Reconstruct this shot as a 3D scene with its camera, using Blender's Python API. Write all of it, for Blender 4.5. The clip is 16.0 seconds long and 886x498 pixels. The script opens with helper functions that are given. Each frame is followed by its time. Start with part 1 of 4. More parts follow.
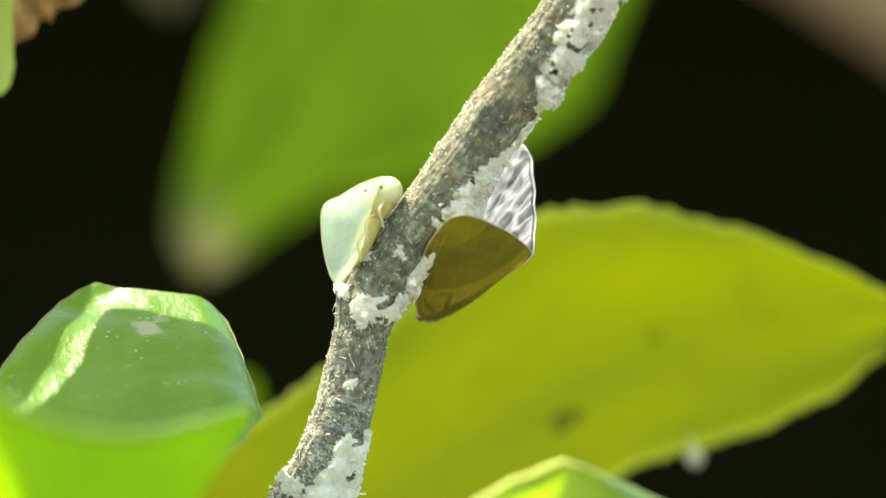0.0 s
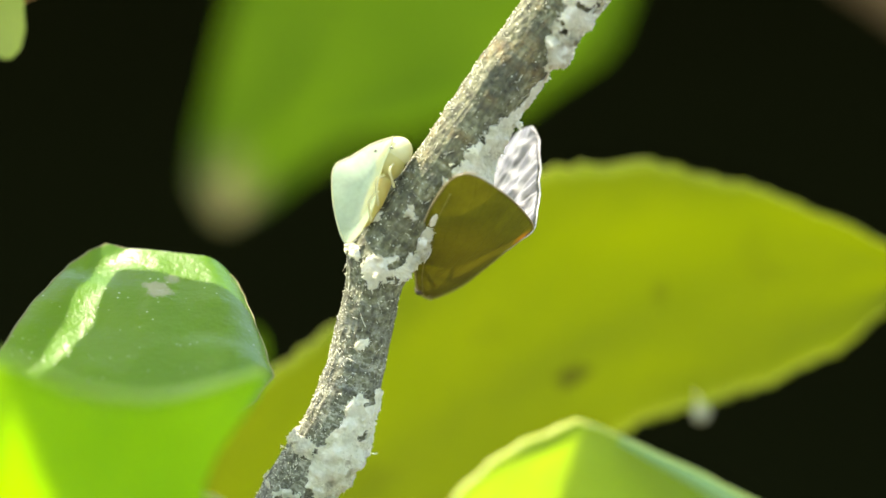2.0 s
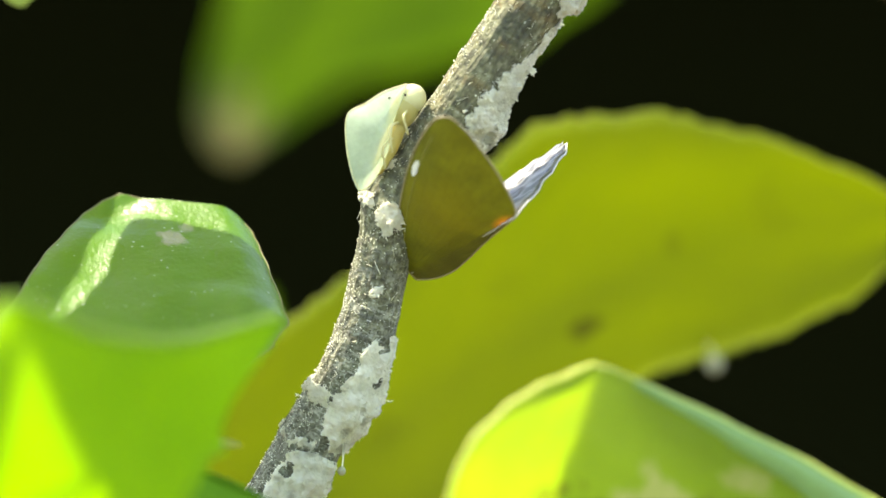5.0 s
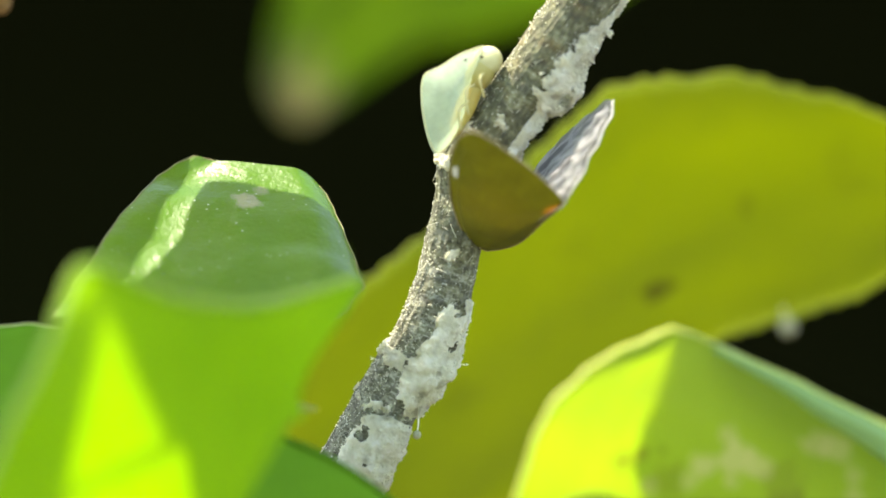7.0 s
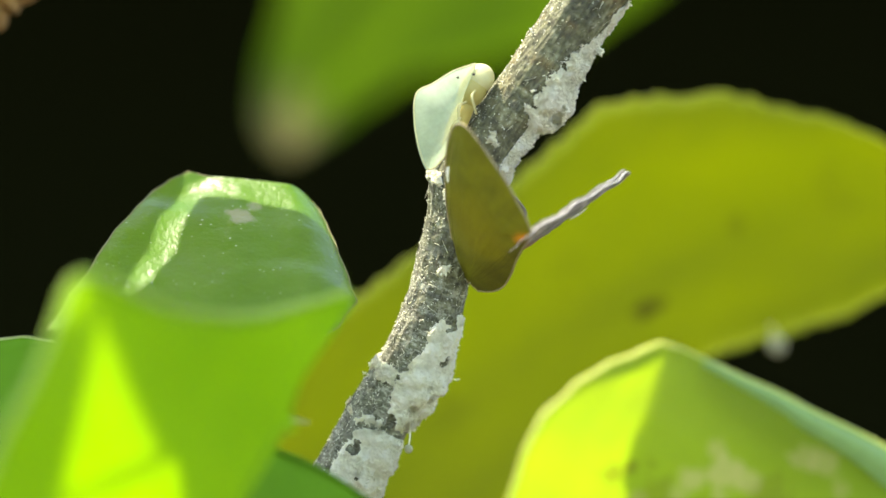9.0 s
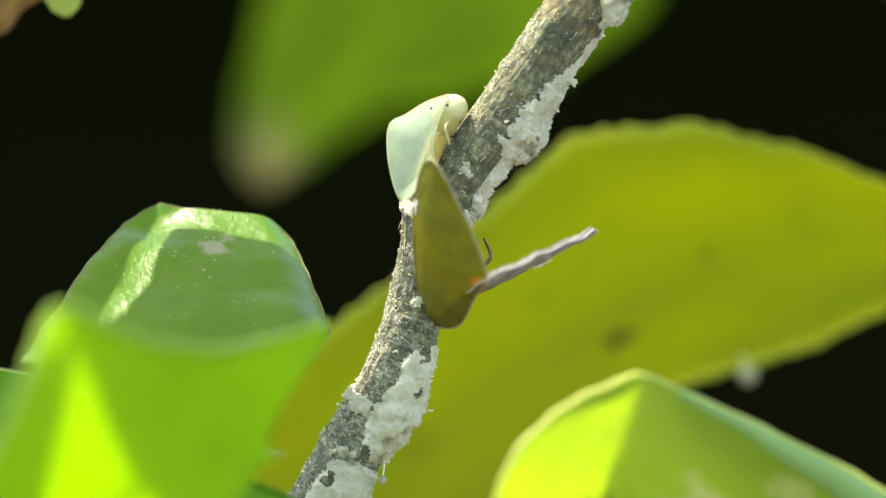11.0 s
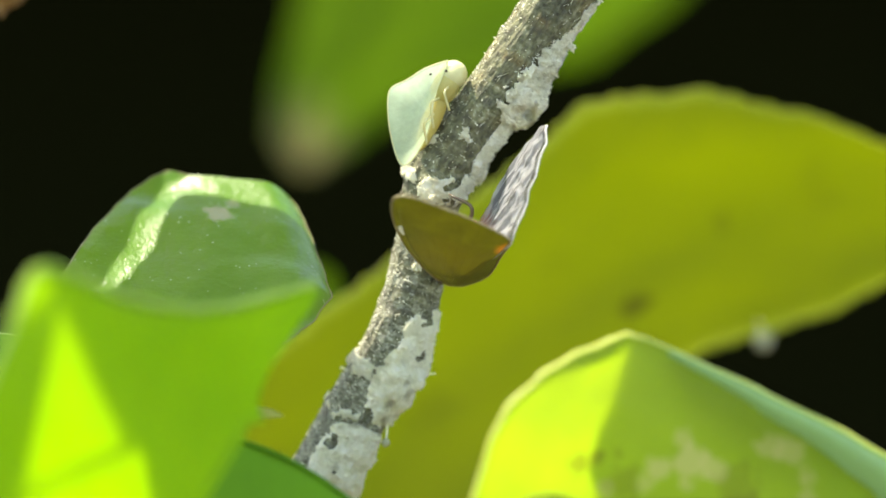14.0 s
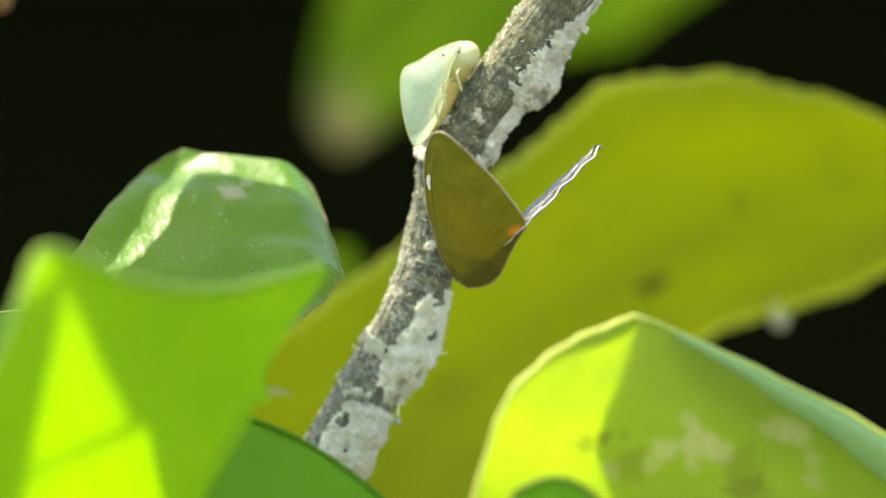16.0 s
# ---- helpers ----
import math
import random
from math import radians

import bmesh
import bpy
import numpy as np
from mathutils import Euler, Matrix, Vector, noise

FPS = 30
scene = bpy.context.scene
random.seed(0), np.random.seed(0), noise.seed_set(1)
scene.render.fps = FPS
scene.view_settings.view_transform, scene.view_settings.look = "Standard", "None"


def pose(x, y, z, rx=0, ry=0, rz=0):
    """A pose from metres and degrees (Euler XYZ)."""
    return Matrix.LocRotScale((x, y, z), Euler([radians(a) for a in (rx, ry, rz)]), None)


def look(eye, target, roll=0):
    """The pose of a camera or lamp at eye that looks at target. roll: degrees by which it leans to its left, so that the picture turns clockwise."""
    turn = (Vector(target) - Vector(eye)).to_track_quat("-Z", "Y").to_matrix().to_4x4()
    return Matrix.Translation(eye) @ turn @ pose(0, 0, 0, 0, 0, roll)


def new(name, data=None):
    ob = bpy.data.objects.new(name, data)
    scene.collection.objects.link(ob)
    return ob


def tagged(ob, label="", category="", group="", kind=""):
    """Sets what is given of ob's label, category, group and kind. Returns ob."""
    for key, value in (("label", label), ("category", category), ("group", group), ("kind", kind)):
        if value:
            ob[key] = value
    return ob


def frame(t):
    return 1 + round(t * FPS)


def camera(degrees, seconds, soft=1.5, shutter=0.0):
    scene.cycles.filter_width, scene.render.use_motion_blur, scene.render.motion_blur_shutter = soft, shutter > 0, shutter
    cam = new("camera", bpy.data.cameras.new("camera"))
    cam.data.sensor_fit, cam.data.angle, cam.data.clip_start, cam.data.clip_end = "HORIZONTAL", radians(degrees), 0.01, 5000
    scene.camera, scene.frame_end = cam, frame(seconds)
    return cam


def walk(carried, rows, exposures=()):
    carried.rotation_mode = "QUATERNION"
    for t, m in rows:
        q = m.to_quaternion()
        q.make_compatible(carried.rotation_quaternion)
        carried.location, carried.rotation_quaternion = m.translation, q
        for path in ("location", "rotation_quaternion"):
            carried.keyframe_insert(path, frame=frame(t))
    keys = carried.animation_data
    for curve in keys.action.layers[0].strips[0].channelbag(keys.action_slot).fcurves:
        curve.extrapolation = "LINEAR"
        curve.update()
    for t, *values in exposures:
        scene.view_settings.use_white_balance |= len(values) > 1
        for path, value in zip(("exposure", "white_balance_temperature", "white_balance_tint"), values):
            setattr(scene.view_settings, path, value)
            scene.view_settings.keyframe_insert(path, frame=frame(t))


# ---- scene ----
# World units are metres; the twig and insects are built in millimetres and scaled by MM.
MM = 0.001
cam = camera(12.0, 16.0)
cam.data.dof.use_dof = True
cam.data.dof.focus_distance = 0.3308
cam.data.dof.aperture_fstop = 11.5

# seconds, eye x y z, pitch, yaw, roll
CAMERA_ROWS = (
    (0.0, 0.00735, -0.32849, 0.00440, 91.341, -0.301, 0.494),
    (0.5, 0.00657, -0.32741, 0.00158, 91.577, -0.853, 0.356),
    (1.0, 0.00675, -0.32865, 0.00404, 91.085, -0.598, 0.312),
    (1.5, 0.00321, -0.32798, 0.00217, 91.340, -0.622, 0.264),
    (2.0, 0.00397, -0.32888, 0.00636, 90.452, -0.749, 0.222),
    (2.5, 0.00394, -0.32924, 0.00352, 90.725, -1.507, 0.044),
    (3.0, 0.00365, -0.32977, 0.00298, 90.685, -1.307, 0.054),
    (3.2, 0.00187, -0.32930, 0.00208, 90.889, -1.460, 0.034),
    (5.3, 0.00330, -0.32872, 0.00255, 90.150, -0.596, -0.167),
    (5.5, 0.00379, -0.32803, 0.00355, 89.792, -0.523, -0.194),
    (6.0, 0.00259, -0.32742, 0.00115, 90.106, -0.591, -0.205),
    (6.5, 0.00119, -0.32704, 0.00282, 89.964, -0.338, -0.100),
    (7.0, 0.00010, -0.32719, 0.00310, 89.797, -0.200, -0.062),
    (7.5, -0.00016, -0.32707, 0.00208, 89.643, -0.299, -0.029),
    (8.0, 0.00043, -0.32831, 0.00261, 89.557, -0.401, 0.074),
    (8.5, -0.00031, -0.32992, 0.00143, 90.107, -0.658, 0.177),
    (9.0, 0.00029, -0.33010, 0.00176, 90.244, -0.276, 0.140),
    (9.2, -0.00021, -0.32947, 0.00206, 90.207, -0.164, 0.151),
    (11.3, -0.00192, -0.32993, 0.00168, 90.702, -1.066, -0.025),
    (11.5, -0.00166, -0.32936, 0.00177, 90.633, -0.987, -0.042),
    (12.0, -0.00154, -0.32984, 0.00115, 90.612, -1.008, -0.116),
    (12.5, 0.00040, -0.32963, 0.00083, 90.580, -0.807, -0.118),
    (13.0, 0.00271, -0.32997, 0.00141, 90.404, -0.332, -0.171),
    (13.5, 0.00554, -0.33215, -0.00004, 90.548, 0.084, -0.166),
    (14.0, 0.01014, -0.33337, -0.00109, 90.664, 1.075, -0.275),
    (14.5, 0.01339, -0.33332, -0.00120, 90.755, 1.820, -0.329),
    (15.0, 0.01385, -0.33411, -0.00229, 90.927, 1.803, -0.166),
    (15.5, 0.01403, -0.33353, -0.00227, 90.747, 2.044, -0.115),
    (16.0, 0.01481, -0.33486, 0.00010, 90.186, 2.029, 0.109),
)


def camera_pose(x, y, z, pitch, yaw, roll):
    return pose(x, y, z, 0, 0, yaw) @ pose(0, 0, 0, pitch, 0, 0) @ pose(0, 0, 0, 0, 0, roll)


walk(cam, [(r[0], camera_pose(*r[1:])) for r in CAMERA_ROWS], exposures=[(0, 2.68, 8000, 8), (3, 2.62, 8000, 8), (6, 2.52, 8000, 8), (9, 2.44, 8000, 8), (16, 2.42, 8000, 8)])

# ---- light ----
SUN_FROM = Vector((-0.35, 0.12, 0.93)).normalized()
world = bpy.data.worlds.new("sky")
scene.world = world
world.use_nodes = True
sky = world.node_tree.nodes.new("ShaderNodeTexSky")
sky.sky_type = "NISHITA"
sky.sun_disc = False
sky.sun_elevation = math.asin(SUN_FROM.z)
sky.sun_rotation = math.atan2(SUN_FROM.x, SUN_FROM.y)
world.node_tree.links.new(sky.outputs[0], world.node_tree.nodes["Background"].inputs[0])
world.node_tree.nodes["Background"].inputs[1].default_value = 0.15
sun_data = bpy.data.lights.new("sun", "SUN")
sun_data.energy = 2.9
sun_data.angle = radians(0.53)
sun_data.color = (1.0, 0.975, 0.935)
sun = new("sun", sun_data)
sun.matrix_world = look(SUN_FROM * 3, (0, 0, 0))


# ---- materials ----
class Nodes:
    """A short way to wire a material."""

    def __init__(self, name):
        self.mat = bpy.data.materials.new(name)
        self.mat.use_nodes = True
        self.tree = self.mat.node_tree
        self.tree.nodes.clear()
        self.out = self.add("ShaderNodeOutputMaterial")

    def add(self, kind, **values):
        node = self.tree.nodes.new(kind)
        for key, value in values.items():
            self.put(node, key, value)
        return node

    def put(self, node, key, value):
        socket = node.inputs[int(key[1:])] if key[0] == "i" and key[1:].isdigit() else node.inputs[key.replace("_", " ")]
        if isinstance(value, bpy.types.NodeSocket):
            self.tree.links.new(value, socket)
        else:
            socket.default_value = value

    def coords(self, scale=(1, 1, 1), which="Object"):
        tc = self.add("ShaderNodeTexCoord")
        mp = self.add("ShaderNodeMapping", Vector=tc.outputs[which], Scale=scale)
        return mp.outputs[0]

    def noise(self, vec, scale, detail=4.0, rough=0.6):
        return self.add("ShaderNodeTexNoise", Vector=vec, Scale=scale, Detail=detail, Roughness=rough).outputs[0]

    def voronoi(self, vec, scale, feature="F1"):
        node = self.add("ShaderNodeTexVoronoi")
        node.feature = feature
        self.put(node, "Vector", vec)
        self.put(node, "Scale", scale)
        return node.outputs["Distance"]

    def ramp(self, fac, stops):
        node = self.add("ShaderNodeValToRGB", Fac=fac)
        els = node.color_ramp.elements
        while len(els) < len(stops):
            els.new(0.5)
        for el, (pos, col) in zip(els, stops):
            el.position = pos
            el.color = (*col, 1) if isinstance(col, tuple) else (col, col, col, 1)
        return node.outputs[0]

    def mix(self, fac, a, b, mode="MIX"):
        node = self.tree.nodes.new("ShaderNodeMix")
        node.data_type = "RGBA"
        node.blend_type = mode
        for idx, value in ((0, fac), (6, a), (7, b)):
            if isinstance(value, bpy.types.NodeSocket):
                self.tree.links.new(value, node.inputs[idx])
            else:
                node.inputs[idx].default_value = value if idx == 0 else (*value, 1)
        return node.outputs[2]

    def math(self, op, a, b=0.0, c=0.0):
        node = self.tree.nodes.new("ShaderNodeMath")
        node.operation = op
        for idx, value in ((0, a), (1, b), (2, c)):
            if isinstance(value, bpy.types.NodeSocket):
                self.tree.links.new(value, node.inputs[idx])
            else:
                node.inputs[idx].default_value = value
        return node.outputs[0]

    def bump(self, height, strength, distance):
        return self.add("ShaderNodeBump", Height=height, Strength=strength, Distance=distance).outputs[0]

    def finish(self, shader):
        self.tree.links.new(shader, self.out.inputs[0])
        return self.mat


def leaf_material(name, top, glow, through_part=0.5, rough=0.35, blotch=0.25, vein=0.1, rib=0.0, marks=(), mark_top=(0.035, 0.038, 0.004), mark_glow=(0.035, 0.038, 0.002), dust=0.0, relief=0.5, shine=0.35, margin=0.0, stains=()):
    """A leaf blade: reflecting upper layer, light coming through, faint veins along the blade's own coordinates.
    marks, stains: pale scars and brown stains, as rows of place (mm), radius (mm) and strength."""
    n = Nodes(name)
    tc = n.add("ShaderNodeTexCoord")
    sep = n.add("ShaderNodeSeparateXYZ", i0=tc.outputs["UV"])
    au = n.math("ABSOLUTE", n.math("SUBTRACT", sep.outputs[0], 0.5))
    ob = n.coords((1, 1, 1))
    big = n.noise(ob, 70.0, 3.0)
    mid = n.noise(ob, 420.0, 4.0)
    fine = n.noise(ob, 2200.0, 5.0)
    # side veins run obliquely from the midrib
    slant = n.math("SUBTRACT", n.math("MULTIPLY", sep.outputs[1], 12.0), n.math("MULTIPLY", au, 6.0))
    slant = n.math("ADD", slant, n.math("MULTIPLY", big, 1.1))
    tri = n.math("ABSOLUTE", n.math("SUBTRACT", n.math("FRACT", slant), 0.5))
    side = n.math("MULTIPLY", n.ramp(tri, [(0.0, 1.0), (0.16, 0.0)]), vein)
    tone = n.mix(n.ramp(big, [(0.3, 0.0), (0.75, blotch * 2)]), top, tuple(c * 0.55 for c in top))
    tone = n.mix(n.math("MULTIPLY", mid, 0.35), tone, tuple(min(1, c * 1.5) for c in top))
    tone = n.mix(n.math("MULTIPLY", fine, 0.25), tone, tuple(min(1, c * 1.7) for c in top))
    tone = n.mix(side, tone, tuple(min(1, c * 1.9) for c in top))
    lit = n.mix(n.ramp(big, [(0.3, 0.0), (0.75, blotch * 2)]), glow, (glow[0] * 0.62, glow[1] * 0.72, glow[2] * 0.6))
    lit = n.mix(n.math("MULTIPLY", mid, 0.3), lit, (glow[0] * 0.8, glow[1] * 0.85, glow[2]))
    lit = n.mix(side, lit, (glow[0] * 0.5, glow[1] * 0.65, glow[2] * 0.5))
    if rib:
        ribm = n.ramp(au, [(0.0, 1.0), (rib, 1.0), (rib * 2.0, 0.0)])
        tone = n.mix(n.math("MULTIPLY", ribm, 0.5), tone, tuple(min(1, c * 2) for c in top))
        lit = n.mix(n.math("MULTIPLY", ribm, 0.3), lit, tuple(c * 0.6 for c in glow))
    if margin:
        # paler band standing for light caught along the turned margin
        pale = n.math("MULTIPLY", n.ramp(n.math("ADD", au, n.math("MULTIPLY", n.math("SUBTRACT", mid, 0.5), 0.02)), [(0.458, 0.0), (0.484, 1.0)]), margin)
        tone = n.mix(pale, tone, tuple(min(1, c * 2.0 + 0.03) for c in top))
        lit = n.mix(pale, lit, tuple(min(1, c * 1.5 + 0.01) for c in glow))
    warp = n.add("ShaderNodeTexNoise", Vector=ob, Scale=480.0, Detail=6.0, Roughness=0.65)
    for k, (place, radius, strength) in enumerate((*marks, *stains)):
        vec = n.add("ShaderNodeVectorMath")
        vec.operation = "DISTANCE"
        n.put(vec, "i0", ob)
        vec.inputs[1].default_value = tuple(c * MM for c in place)
        d = n.math("DIVIDE", vec.outputs["Value"], radius * MM)
        d = n.math("ADD", d, n.math("MULTIPLY", n.math("SUBTRACT", warp.outputs[0], 0.5), 3.4))
        m = n.math("MULTIPLY", n.ramp(d, [(0.55, 1.0), (0.95, 0.0)]), strength)
        tone = n.mix(m, tone, mark_top if k < len(marks) else (0.10, 0.085, 0.012))
        lit = n.mix(m, lit, mark_glow if k < len(marks) else (0.16, 0.15, 0.008))
    if dust:
        sp = n.ramp(n.voronoi(ob, 1300.0), [(0.0, 1.0), (0.10, 1.0), (0.16, 0.0)])
        sp = n.math("MULTIPLY", n.math("MULTIPLY", sp, n.ramp(mid, [(0.45, 0.0), (0.6, 1.0)])), dust)
        tone = n.mix(sp, tone, (0.42, 0.42, 0.32))
    nrm = n.bump(n.math("ADD", n.math("MULTIPLY", mid, 0.9), n.math("MULTIPLY", fine, 0.35)), relief, 0.00015)
    gloss = n.math("ADD", rough, n.math("MULTIPLY", mid, 0.18))
    face = n.add("ShaderNodeBsdfPrincipled", Base_Color=tone, Roughness=gloss, Normal=nrm)
    face.inputs["Specular IOR Level"].default_value = shine
    thr = n.add("ShaderNodeBsdfTranslucent", Color=lit, Normal=nrm)
    mixed = n.add("ShaderNodeMixShader", i0=through_part, i1=face.outputs[0], i2=thr.outputs[0])
    return n.finish(mixed.outputs[0])


def bark_material():
    """Coordinates in millimetres round and along the twig; long fissures, lichen-grey plates, dark pits and white flecks."""
    n = Nodes("bark")
    mm = n.coords((6.6, 11.5, 1.0), "UV")
    fibre = n.coords((6.6 * 2.6, 11.5 * 0.7, 1.0), "UV")
    coarse = n.noise(mm, 0.35, 4.0, 0.65)
    plates = n.noise(n.coords((6.6 * 1.3, 11.5 * 0.7, 1.0), "UV"), 1.9, 4.0, 0.6)
    fine = n.noise(mm, 3.6, 3.0, 0.55)
    fiss = n.noise(fibre, 1.3, 3.0, 0.5)
    cells = n.add("ShaderNodeTexVoronoi", Scale=1.5, Vector=n.mix(0.9, mm, n.add("ShaderNodeTexNoise", Vector=mm, Scale=2.2, Detail=4.0).outputs[1], "ADD"))
    cells.feature = "DISTANCE_TO_EDGE"
    net = n.ramp(n.math("ADD", cells.outputs["Distance"], n.math("MULTIPLY", n.math("SUBTRACT", fine, 0.5), 0.30)), [(0.04, 1.0), (0.16, 0.0)])
    height = n.add("ShaderNodeSeparateXYZ", i0=n.coords()).outputs[2]
    web = n.add("ShaderNodeMapRange", Value=n.math("ADD", height, n.math("MULTIPLY", coarse, 0.012)), i1=0.0, i2=0.016, i3=0.6, i4=0.12).outputs[0]
    col = n.ramp(plates, [(0.34, (0.030, 0.030, 0.013)), (0.46, (0.072, 0.073, 0.033)), (0.56, (0.108, 0.109, 0.052)), (0.70, (0.20, 0.20, 0.13))])
    warm = n.math("MULTIPLY", n.ramp(coarse, [(0.5, 0.0), (0.66, 0.65)]), n.add("ShaderNodeMapRange", Value=height, i1=0.012, i2=0.024, i3=0.15, i4=1.0).outputs[0])
    col = n.mix(warm, col, (0.17, 0.105, 0.03))
    grey = n.add("ShaderNodeMapRange", Value=n.math("ADD", height, n.math("MULTIPLY", coarse, 0.008)), i1=-0.006, i2=0.010, i3=0.5, i4=0.0).outputs[0]
    col = n.mix(grey, col, n.ramp(plates, [(0.34, (0.05, 0.052, 0.036)), (0.5, (0.105, 0.11, 0.085)), (0.68, (0.20, 0.21, 0.175))]))
    col = n.mix(n.math("MULTIPLY", net, n.math("MULTIPLY", n.ramp(coarse, [(0.42, 1.0), (0.62, 0.35)]), web)), col, (0.38, 0.38, 0.31))
    col = n.mix(n.ramp(fiss, [(0.36, 0.6), (0.47, 0.0)]), col, (0.035, 0.031, 0.017))
    col = n.mix(1.0, col, n.ramp(n.noise(mm, 0.55, 3.0, 0.6), [(0.36, 0.6), (0.64, 1.35)]), "MULTIPLY")
    fleck = n.ramp(n.math("ADD", fine, n.math("MULTIPLY", plates, 0.55)), [(0.95, 0.0), (1.02, 0.5)])
    col = n.mix(fleck, col, (0.66, 0.66, 0.58))
    h = n.math("ADD", n.math("MULTIPLY", fine, 0.5), n.math("MULTIPLY", fiss, 1.2))
    face = n.add("ShaderNodeBsdfPrincipled", Base_Color=col, Roughness=0.85, Normal=n.bump(h, 0.8, 0.0002))
    return n.finish(face.outputs[0])


def wax_material():
    n = Nodes("wax_wool")
    ob = n.coords()
    a = n.noise(ob, 900.0, 5.0, 0.7)
    b = n.noise(ob, 3200.0, 4.0, 0.7)
    col = n.ramp(a, [(0.25, (0.56, 0.54, 0.38)), (0.42, (0.80, 0.785, 0.62)), (0.60, (0.93, 0.92, 0.82))])
    stain = n.noise(ob, 330.0, 5.0, 0.7)
    col = n.mix(n.ramp(stain, [(0.56, 0.0), (0.68, 0.5)]), col, (0.30, 0.29, 0.18))
    specks = n.ramp(n.math("ADD", n.voronoi(ob, 380.0), n.math("MULTIPLY", b, 0.25)), [(0.0, 1.0), (0.26, 1.0), (0.36, 0.0)])
    col = n.mix(n.math("MULTIPLY", specks, 0.75), col, (0.22, 0.20, 0.12))
    face = n.add("ShaderNodeBsdfPrincipled", Base_Color=col, Roughness=0.9, Normal=n.bump(n.math("ADD", a, b), 0.7, 0.0002))
    thr = n.add("ShaderNodeBsdfTranslucent", Color=(0.95, 0.94, 0.80, 1))
    return n.finish(n.add("ShaderNodeMixShader", i0=0.5, i1=face.outputs[0], i2=thr.outputs[0]).outputs[0])


def wing_material(name, face_col, glow, part_through, rough, vein_dark, clear=0.0, shine=0.5, blotch=0.9, ember=False):
    """Insect wing: thin, leathery, with radiating veins and cross veins."""
    n = Nodes(name)
    tc = n.add("ShaderNodeTexCoord")
    uv = tc.outputs["UV"]
    sep = n.add("ShaderNodeSeparateXYZ", i0=uv)
    ang = n.math("MULTIPLY", n.math("ARCTAN2", sep.outputs[1], n.math("ADD", sep.outputs[0], 0.12)), 13.0)
    wob = n.noise(n.coords((1, 1, 1), "UV"), 4.0, 3.0)
    line = n.math("ABSOLUTE", n.math("SUBTRACT", n.math("FRACT", n.math("ADD", ang, n.math("MULTIPLY", wob, 1.2))), 0.5))
    long_v = n.ramp(line, [(0.0, 1.0), (0.10, 0.0)])
    cross = n.ramp(n.voronoi(n.coords((1, 1, 1), "UV"), 26.0, "DISTANCE_TO_EDGE"), [(0.0, 1.0), (0.06, 0.0)])
    veins = n.math("MAXIMUM", n.math("MULTIPLY", long_v, 0.6), n.math("MULTIPLY", cross, 0.3))
    big = n.noise(n.coords((1, 1, 1), "UV"), 5.0, 4.0)
    fine = n.noise(n.coords((1, 1, 1), "UV"), 60.0, 4.0)
    col = n.mix(n.ramp(big, [(0.35, 0.0), (0.65, 1.0)]), tuple(c * 1.05 for c in face_col), tuple(c * blotch for c in face_col))
    col = n.mix(n.math("MULTIPLY", veins, vein_dark), col, tuple(c * 0.45 for c in face_col))
    lit = n.mix(big, glow, tuple(c * 0.78 for c in glow))
    lit = n.mix(n.math("MULTIPLY", veins, vein_dark * 0.7), lit, tuple(c * 0.55 for c in glow))
    col = n.mix(n.math("MULTIPLY", n.ramp(n.noise(n.coords((1, 1, 1), "UV"), 22.0, 5.0, 0.65), [(0.38, 0.0), (0.66, 1.0)]), 0.45), col, tuple(c * 0.55 for c in face_col))
    if ember:
        # warmer towards the middle of the wing
        mx, my = n.math("SUBTRACT", sep.outputs[0], 0.48), n.math("SUBTRACT", sep.outputs[1], 0.28)
        core = n.ramp(n.math("ADD", n.math("MULTIPLY", mx, mx), n.math("MULTIPLY", my, my)), [(0.0, 0.55), (0.09, 0.0)])
        col = n.mix(core, col, (face_col[0] * 1.3, face_col[1] * 1.08, face_col[2] * 0.7))
        # an orange tint near the tail stands for the belly's glow through the wing
        dx, dy = n.math("SUBTRACT", sep.outputs[0], 0.755), n.math("SUBTRACT", sep.outputs[1], 0.0)
        far = n.math("SQRT", n.math("ADD", n.math("MULTIPLY", dx, dx), n.math("MULTIPLY", n.math("MULTIPLY", dy, dy), 1.8)))
        thin = n.ramp(n.math("ADD", far, n.math("MULTIPLY", n.math("SUBTRACT", big, 0.5), 0.12)), [(0.02, 1.0), (0.085, 0.0)])
        lit = n.mix(thin, lit, (0.58, 0.17, 0.015))
        part_through = n.math("ADD", n.math("MULTIPLY", thin, 0.02), part_through)
    nrm = n.bump(n.math("ADD", veins, n.math("MULTIPLY", fine, 0.5)), 0.5, 0.00012)
    face = n.add("ShaderNodeBsdfPrincipled", Base_Color=col, Roughness=rough, Normal=nrm)
    face.inputs["Specular IOR Level"].default_value = shine
    thr = n.add("ShaderNodeBsdfTranslucent", Color=lit, Normal=nrm)
    body = n.add("ShaderNodeMixShader", i0=part_through, i1=face.outputs[0], i2=thr.outputs[0]).outputs[0]
    if clear:
        body = n.add("ShaderNodeMixShader", i0=clear, i1=body, i2=n.add("ShaderNodeBsdfTransparent").outputs[0]).outputs[0]
    return n.finish(body)


